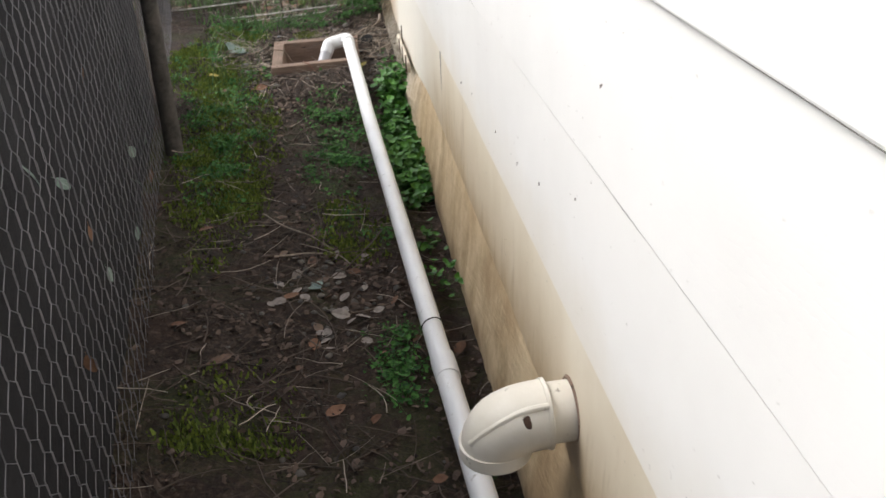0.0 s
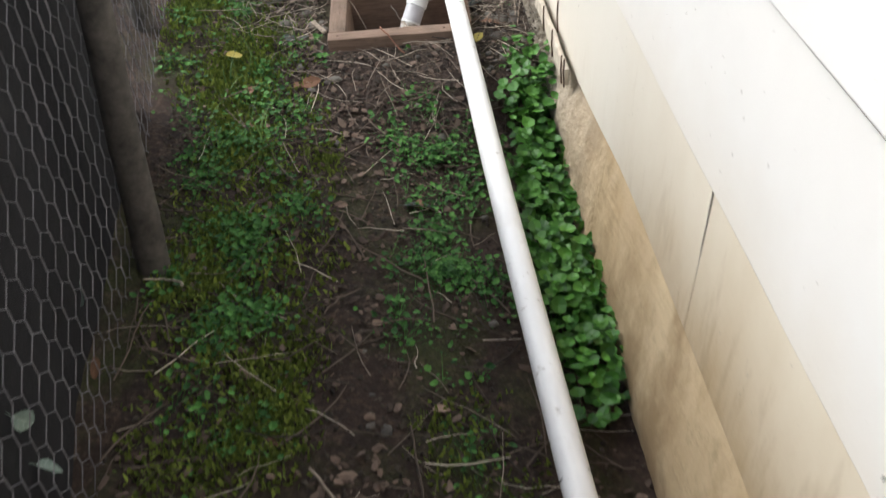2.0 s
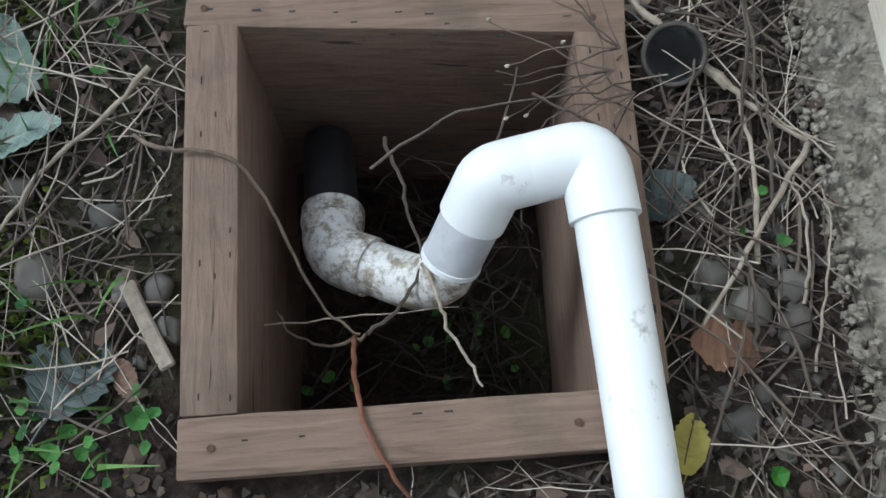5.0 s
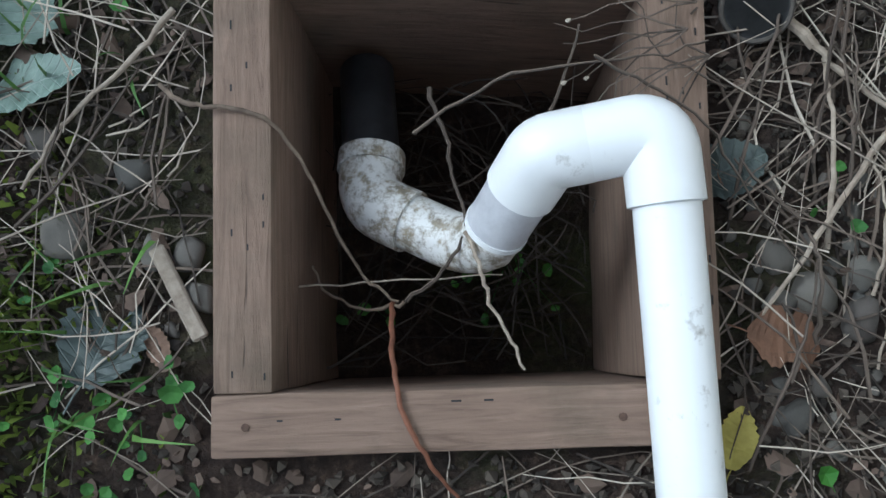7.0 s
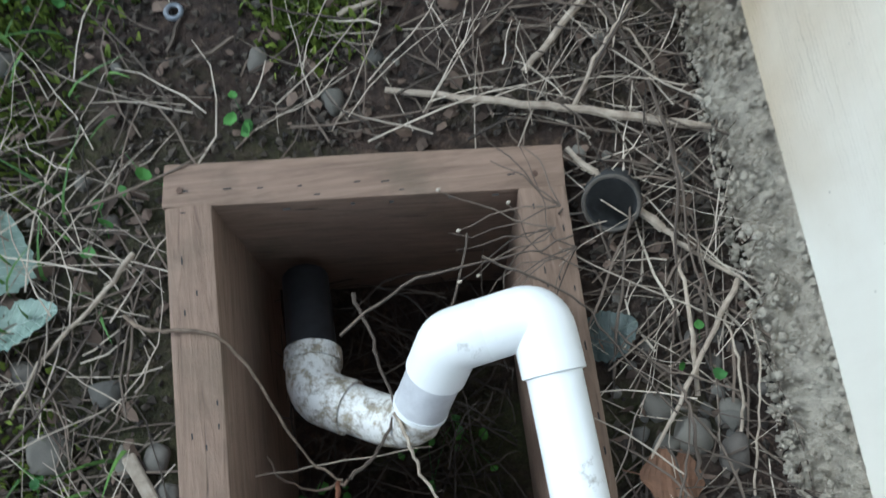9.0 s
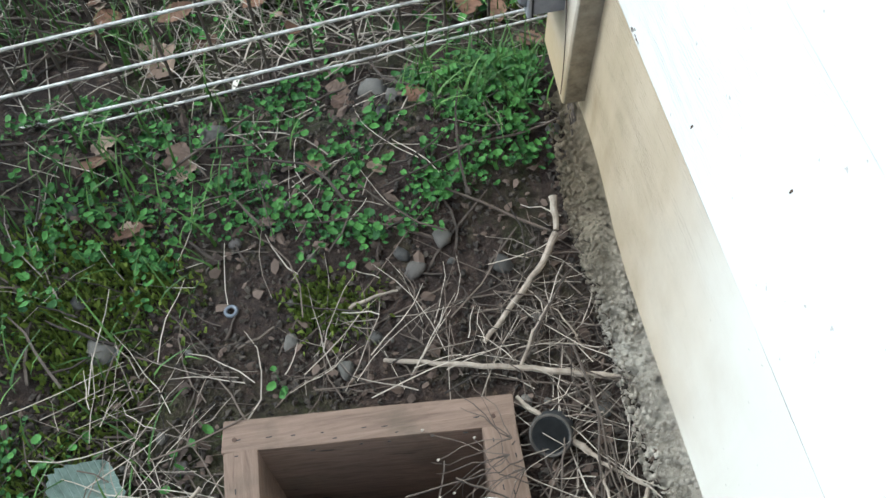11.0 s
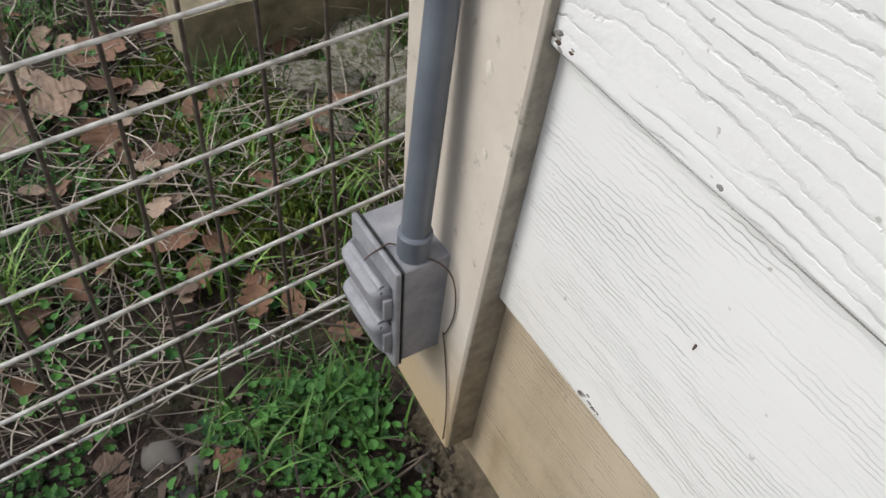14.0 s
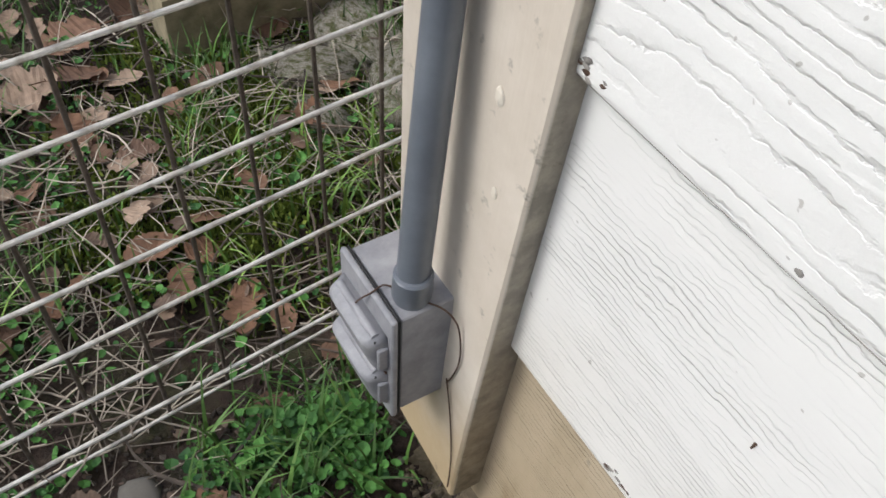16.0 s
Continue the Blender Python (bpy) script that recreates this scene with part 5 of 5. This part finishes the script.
# ---- fallen leaves ----
def fallen_leaves():
    r = random.Random(71)

    def put(x, y, size, mat, label, width=0.62, lobes=0, turn=None, lift=0.008, group="fallen leaves"):
        ob = part("fallen_leaf", leaf_shape(size, r.randrange(999), width, lobes), mat, None)
        ob.matrix_basis = pose(x, y, ground_z(x, y) + lift, r.gauss(0, 14), r.gauss(0, 14), r.uniform(0, 360) if turn is None else turn)
        tagged(ob, label, "leaf", group)
    grey, brown = "wilted grey-green leaf lying on the soil", "curled brown dead leaf on the ground"
    put(-0.905, 0.305, 0.115, M_GREYLEAF, grey, 0.62, 0, 10, 0.02)
    put(-0.935, 0.395, 0.112, M_GREYLEAF, grey, 1.0, 1, 60, 0.02)
    put(-0.835, 0.060, 0.105, M_DARKLEAF, "dark wet leaf flattened on the soil", 0.8, 0, 70, 0.006)
    put(-0.225, 0.20, 0.075, M_DARKLEAF, "dark wet leaf flattened on the soil", 0.8, 0, 20)
    put(-0.93, 0.655, 0.06, M_DARKLEAF, "dark wet leaf flattened on the soil", 0.7, 0, 0)
    put(-0.235, -0.055, 0.06, M_YELLOWLEAF, "yellow fallen leaf beside the white pipe", 0.6, 0, 75)
    put(-1.004, -0.154, 0.05, M_YELLOWLEAF, "small yellow leaf on green weeds", 0.8, 0, 20, 0.035)
    for x, y, s in ((-0.185, 0.035, 0.075), (-0.885, 0.908, 0.065), (-0.782, 1.053, 0.060), (-0.450, 1.155, 0.060), (-0.16, 1.24, 0.085), (-0.52, 1.0, 0.05), (-0.40, 0.95, 0.045), (-0.95, 1.15, 0.06), (-0.30, 1.10, 0.05)):
        put(x, y, s, M_DEADLEAF, brown, 0.8, 2)
    spots, rr = scatter(170, -1.5, 0.3, 1.38, 2.5, lambda x, y: 0.4 + 0.6 * blob(x, y, -0.55, 1.8, 0.5, 0.6), 72)
    for x, y in spots:
        put(x, y, 0.03 + 0.075 * r.random() ** 1.5, M_DEADLEAF, "brown dead leaf lying behind the wire fence", r.uniform(0.5, 0.95), r.choice((0, 2, 3)), None, 0.025, "leaves behind the fence")
    for x, y, s in ((-0.296, 2.11, 0.13), (-0.175, 2.25, 0.14), (-0.20, 2.12, 0.12), (-0.34, 2.2, 0.11), (-0.14, 1.58, 0.075), (-0.21, 1.70, 0.06), (0.18, 1.78, 0.09), (0.39, 1.77, 0.08), (-0.13, 1.43, 0.07), (-0.25, 1.95, 0.10), (-0.42, 2.05, 0.12)):
        put(x, y, s, M_DEADLEAF, "large crumpled brown leaf behind the wire fence", 0.85, 3, None, 0.035, "leaves behind the fence")
    for x, y, s in ((-0.454, 1.22, 0.055), (-0.793, 1.08, 0.075), (-0.954, 1.09, 0.07), (-0.891, 0.91, 0.07), (-0.012, 1.30, 0.07)):
        put(x, y, s, M_DEADLEAF, brown, 0.8, 2, None, 0.015)
    put(-0.674, 1.300, 0.035, M_CHIP, "small white scrap lying in the weeds", 0.5, 0, 60, 0.02)
    put(-0.53, -2.17, 0.075, M_GREYLEAF, grey, 0.7, 0, 120)
    spots, rr = scatter(26, -0.8, -0.3, -2.6, -1.75, lambda x, y: blob(x, y, -0.5, -2.2, 0.28, 0.42), 74)
    for x, y in spots:
        put(x, y, r.uniform(0.03, 0.06), M_PALELEAF, "pale grey-brown dry leaf on the soil", 0.7, 0)
    put(-0.79, -2.61, 0.08, M_DEADLEAF, brown, 0.5, 0, 30)
    put(-0.47, -0.80, 0.08, M_DARKLEAF, "dark wet leaf flattened on the soil", 0.8, 0, 0)
    spots, rr = scatter(42, -1.0, -0.1, -3.3, 0.6, lambda x, y: 0.25 + blob(x, y, -0.55, -2.3, 0.35, 0.6), 73)
    for x, y in spots:
        put(x, y, r.uniform(0.03, 0.065), M_DEADLEAF, brown, 0.6, 0)


fallen_leaves()


# ---- larger sticks and roots ----
def stick(name, points, rad, mat, label, category="stick"):
    r = random.Random(len(points) * 100 + int(abs(points[0][0]) * 1000))
    pts = [Vector(p) for p in points]
    fine = []
    for a, b in zip(pts, pts[1:]):
        fine += [a.lerp(b, k / 5) for k in range(5)]
    fine.append(pts[-1])
    for _ in range(3):
        fine = [fine[0]] + [(fine[i - 1] + 2 * fine[i] + fine[i + 1]) / 4 for i in range(1, len(fine) - 1)] + [fine[-1]]
    fine = [p + Vector((r.gauss(0, 0.0012), r.gauss(0, 0.0012), 0)) for p in fine]
    radii = [rad * (1 - 0.45 * i / len(fine)) * r.uniform(0.9, 1.12) for i in range(len(fine))]
    ob = smooth(part(name, tube(fine, radii, 8), mat, None))
    tagged(ob, label, category)


def on(x, y, up=0.012):
    return (x, y, ground_z(x, y) + up)


def budded_spray():
    """A fine branching spray with pale buds over the box's corner."""
    spray = thing("budded_spray", "fine dead branching spray with pale buds over the box edge", "twig")
    r = random.Random(91)
    twigs, buds = [], []
    starts = [(-0.27, 0.325, 0.060), (-0.25, 0.30, 0.055), (-0.26, 0.35, 0.06), (-0.235, 0.27, 0.05)]
    for k in range(17):
        p, a = Vector(r.choice(starts)), r.uniform(2.2, 4.3)
        pts = [p.copy()]
        for _ in range(6):
            a += r.gauss(0, 0.28)
            p = p + Vector((math.cos(a), math.sin(a), r.gauss(0.02, 0.18))) * r.uniform(0.012, 0.030)
            p.z = max(0.045, p.z)
            pts.append(p.copy())
        twigs.append(tube(pts, [0.0011, 0.0010, 0.0010, 0.0009, 0.0008, 0.0007, 0.0005], 4, False))
        if k % 2 == 0:
            buds.append(tube([pts[-1], pts[-1] + Vector((0.002, 0, 0.001)), pts[-1] + Vector((0.005, 0.001, 0.002))], [0.0012, 0.0026, 0.0008], 6))
    part("fine_twig_tangle", join(twigs), M_TWIG, spray)["kind"] = "stuff"
    for b in buds:
        smooth(part("bud", b, M_STRAW, spray), 60)


def sticks():
    pale = "pale barkless stick lying on the soil"
    stick("stick", [on(-0.057, 0.438, 0.02), on(-0.20, 0.475, 0.025), on(-0.33, 0.510, 0.03), on(-0.442, 0.55, 0.012)], 0.0065, M_STICK, "pale stick lying behind the wooden box")
    stick("stick", [on(-0.096, 0.733, 0.03), on(-0.13, 0.68, 0.03), on(-0.20, 0.61, 0.02), on(-0.266, 0.549, 0.01)], 0.0068, M_STICK, "pale broken stick leaning towards the footing")
    stick("stick", [on(-0.085, 0.80, 0.04), on(-0.094, 0.735, 0.035)], 0.0075, M_STICK, "short pale stick end by the footing")
    stick("stick", [on(-0.067, 0.243, 0.03), on(-0.115, 0.18, 0.03), on(-0.175, 0.095, 0.025), on(-0.215, 0.045, 0.015)], 0.0034, M_STICK, pale)
    stick("stick", [on(-0.150, 0.325, 0.035), on(-0.11, 0.285, 0.03), on(-0.067, 0.246, 0.03)], 0.0038, M_STICK, pale)
    stick("stick", [on(-0.139, 0.315, 0.03), on(-0.19, 0.375, 0.03), on(-0.235, 0.43, 0.03)], 0.0060, M_STICK, pale)
    stick("stick", [on(-0.49, 0.668, 0.01), on(-0.44, 0.68, 0.012), on(-0.40, 0.687, 0.01)], 0.0035, M_STICK, pale)
    stick("stick", [on(-0.755, 0.365, 0.05), on(-0.80, 0.32, 0.04), on(-0.86, 0.27, 0.035), on(-0.905, 0.20, 0.02)], 0.0032, M_STICK, "pale stalk lying across a wilted leaf")
    stick("stick", [on(-0.16, 0.62, 0.03), on(-0.12, 0.50, 0.04), on(-0.11, 0.38, 0.04), on(-0.15, 0.20, 0.03)], 0.0028, M_TWIG, "thin brown twig beside the footing")
    stick("stick", [on(-0.62, -0.10, 0.012), on(-0.52, -0.19, 0.02), on(-0.40, -0.30, 0.015), on(-0.28, -0.42, 0.012)], 0.0030, M_TWIG, "thin brown twig across the soil")
    stick("stick", [on(-0.285, -0.12, 0.03), on(-0.285, -0.30, 0.02), on(-0.25, -0.55, 0.02)], 0.0026, M_TWIG, "thin brown twig beside the white pipe")
    stick("stick", [on(-0.71, -1.67), on(-0.64, -1.78, 0.02), on(-0.54, -1.84, 0.02), on(-0.46, -1.93)], 0.0032, M_STICK, pale)
    stick("stick", [on(-0.66, -2.0), on(-0.56, -1.97, 0.02), on(-0.50, -1.95)], 0.0036, M_STICK, pale)
    stick("stick", [on(-0.52, -1.55), on(-0.50, -1.75, 0.02), on(-0.53, -1.95, 0.02), on(-0.50, -2.15)], 0.0026, M_TWIG, "thin brown twig across the soil")
    stick("stick", [on(-0.28, -1.75, 0.02), on(-0.33, -1.90, 0.03), on(-0.42, -2.05, 0.02), on(-0.48, -2.12)], 0.0030, M_TWIG, "thin brown twig across the soil")
    stick("stick", [on(-0.98, -1.27, 0.10), on(-1.0, -1.22, 0.06), on(-1.04, -1.20, 0.05), on(-1.08, -1.22, 0.06)], 0.0035, M_STICK, "pale bent wire end at the fence post", "wire")
    r = random.Random(29)
    for k in range(26):
        x, y, a, length = r.uniform(-0.21, -0.07), r.uniform(0.0, 0.62), r.gauss(1.2, 0.7), r.uniform(0.10, 0.26)
        dx, dy = math.cos(a) * length / 2, math.sin(a) * length / 2
        if y - dy < 0.48 and min(x - dx, x + dx) < -0.235 or max(x - dx, x + dx) > -0.06:
            continue
        stick("stick", [on(x - dx, y - dy, 0.012), on(x - dx * 0.3, y - dy * 0.3 + r.gauss(0, 0.006), 0.034 + 0.02 * r.random()), on(x + dx * 0.4, y + dy * 0.4, 0.036 + 0.02 * r.random()), on(x + dx, y + dy, 0.02)], r.uniform(0.0014, 0.0032), M_STICK if k % 3 == 0 else M_TWIG, "dry twig lying in the tangle beside the footing")
    flat = block(-0.05, 0.05, -0.008, 0.008, 0.0, 0.008, 0.002, 1)
    ob = part("wood_splinter", roughen(flat, 3, 0.0015, 20, 3), M_STICK, None)
    ob.matrix_basis = pose(-0.759, 0.0975, ground_z(-0.759, 0.0975) + 0.012, 4, 0, -63.5)
    tagged(ob, "flat grey wood splinter beside the wooden box", "splinter")
    # roots over and in the pit
    stick("root", [(-0.775, 0.300, 0.03), (-0.745, 0.275, 0.05), (-0.720, 0.272, 0.048), (-0.668, 0.262, 0.046), (-0.640, 0.225, 0.02), (-0.616, 0.165, -0.01), (-0.588, 0.110, -0.035), (-0.552, 0.085, -0.04)], 0.0026, M_ROOT, "brown root hanging over the box edge into the pit", "root")
    stick("root", [(-0.560, 0.085, -0.05), (-0.558, 0.060, -0.01), (-0.553, 0.010, 0.044), (-0.542, -0.030, 0.046), (-0.523, -0.062, 0.045), (-0.500, -0.10, 0.020), (-0.480, -0.13, 0.012)], 0.0030, M_REDROOT, "reddish root crossing the front board of the box", "root")
    stick("root", [(-0.545, 0.085, -0.04), (-0.585, 0.075, -0.06), (-0.635, 0.10, -0.08), (-0.650, 0.13, -0.09)], 0.0020, M_ROOT, "brown root in the pit", "root")
    stick("root", [(-0.545, 0.085, -0.045), (-0.505, 0.115, -0.04), (-0.480, 0.150, -0.02), (-0.430, 0.200, 0.02), (-0.395, 0.26, 0.055), (-0.370, 0.330, 0.070)], 0.0022, M_TWIG, "grey twig leaning out of the pit", "twig")
    stick("root", [(-0.480, 0.150, -0.015), (-0.468, 0.110, 0.0), (-0.462, 0.080, -0.01), (-0.440, 0.040, 0.0), (-0.432, 0.014, 0.01)], 0.0024, M_STICK, "pale twig hanging below the pipe", "twig")
    stick("root", [(-0.515, 0.300, -0.02), (-0.500, 0.250, -0.02), (-0.490, 0.200, -0.02), (-0.480, 0.150, -0.015)], 0.0024, M_TWIG, "grey twig leaning on the lower pipe", "twig")
    stick("root", [(-0.655, 0.106, -0.05), (-0.55, 0.108, -0.05), (-0.445, 0.112, -0.05)], 0.0012, M_STICK, "thin straight stalk across the pit", "twig")
    stick("root", [(-0.53, 0.24, 0.04), (-0.45, 0.285, 0.06), (-0.38, 0.295, 0.065), (-0.30, 0.300, 0.06), (-0.25, 0.315, 0.055)], 0.0018, M_TWIG, "thin budded twig over the box edge", "twig")
    stick("root", [(-0.36, 0.30, 0.065), (-0.31, 0.275, 0.06), (-0.255, 0.24, 0.05), (-0.215, 0.17, 0.035), (-0.17, 0.10, 0.03)], 0.0018, M_TWIG, "thin budded twig over the box edge", "twig")
    budded_spray()


sticks()


def washer():
    ring = [(-0.702 + 0.010 * math.cos(a), 0.700 + 0.010 * math.sin(a), ground_z(-0.702, 0.70) + 0.008) for a in [i * math.pi / 10 for i in range(21)]]
    ob = smooth(part("washer", tube(ring, 0.0034, 8), M_CONDUIT, None))
    tagged(ob, "small blue-grey plastic ring on the soil", "washer")


washer()


def back_timber():
    bm = block(0.0, 0.75, 2.12, 2.24, -0.03, 0.15, 0.008, 2)
    ob = smooth(part("edging_timber", roughen(bm, 5, 0.006, 6, 2), M_OLDTIMBER, None), 40)
    tagged(ob, "dark mossy weathered edging timber behind the wire fence", "timber")


back_timber()
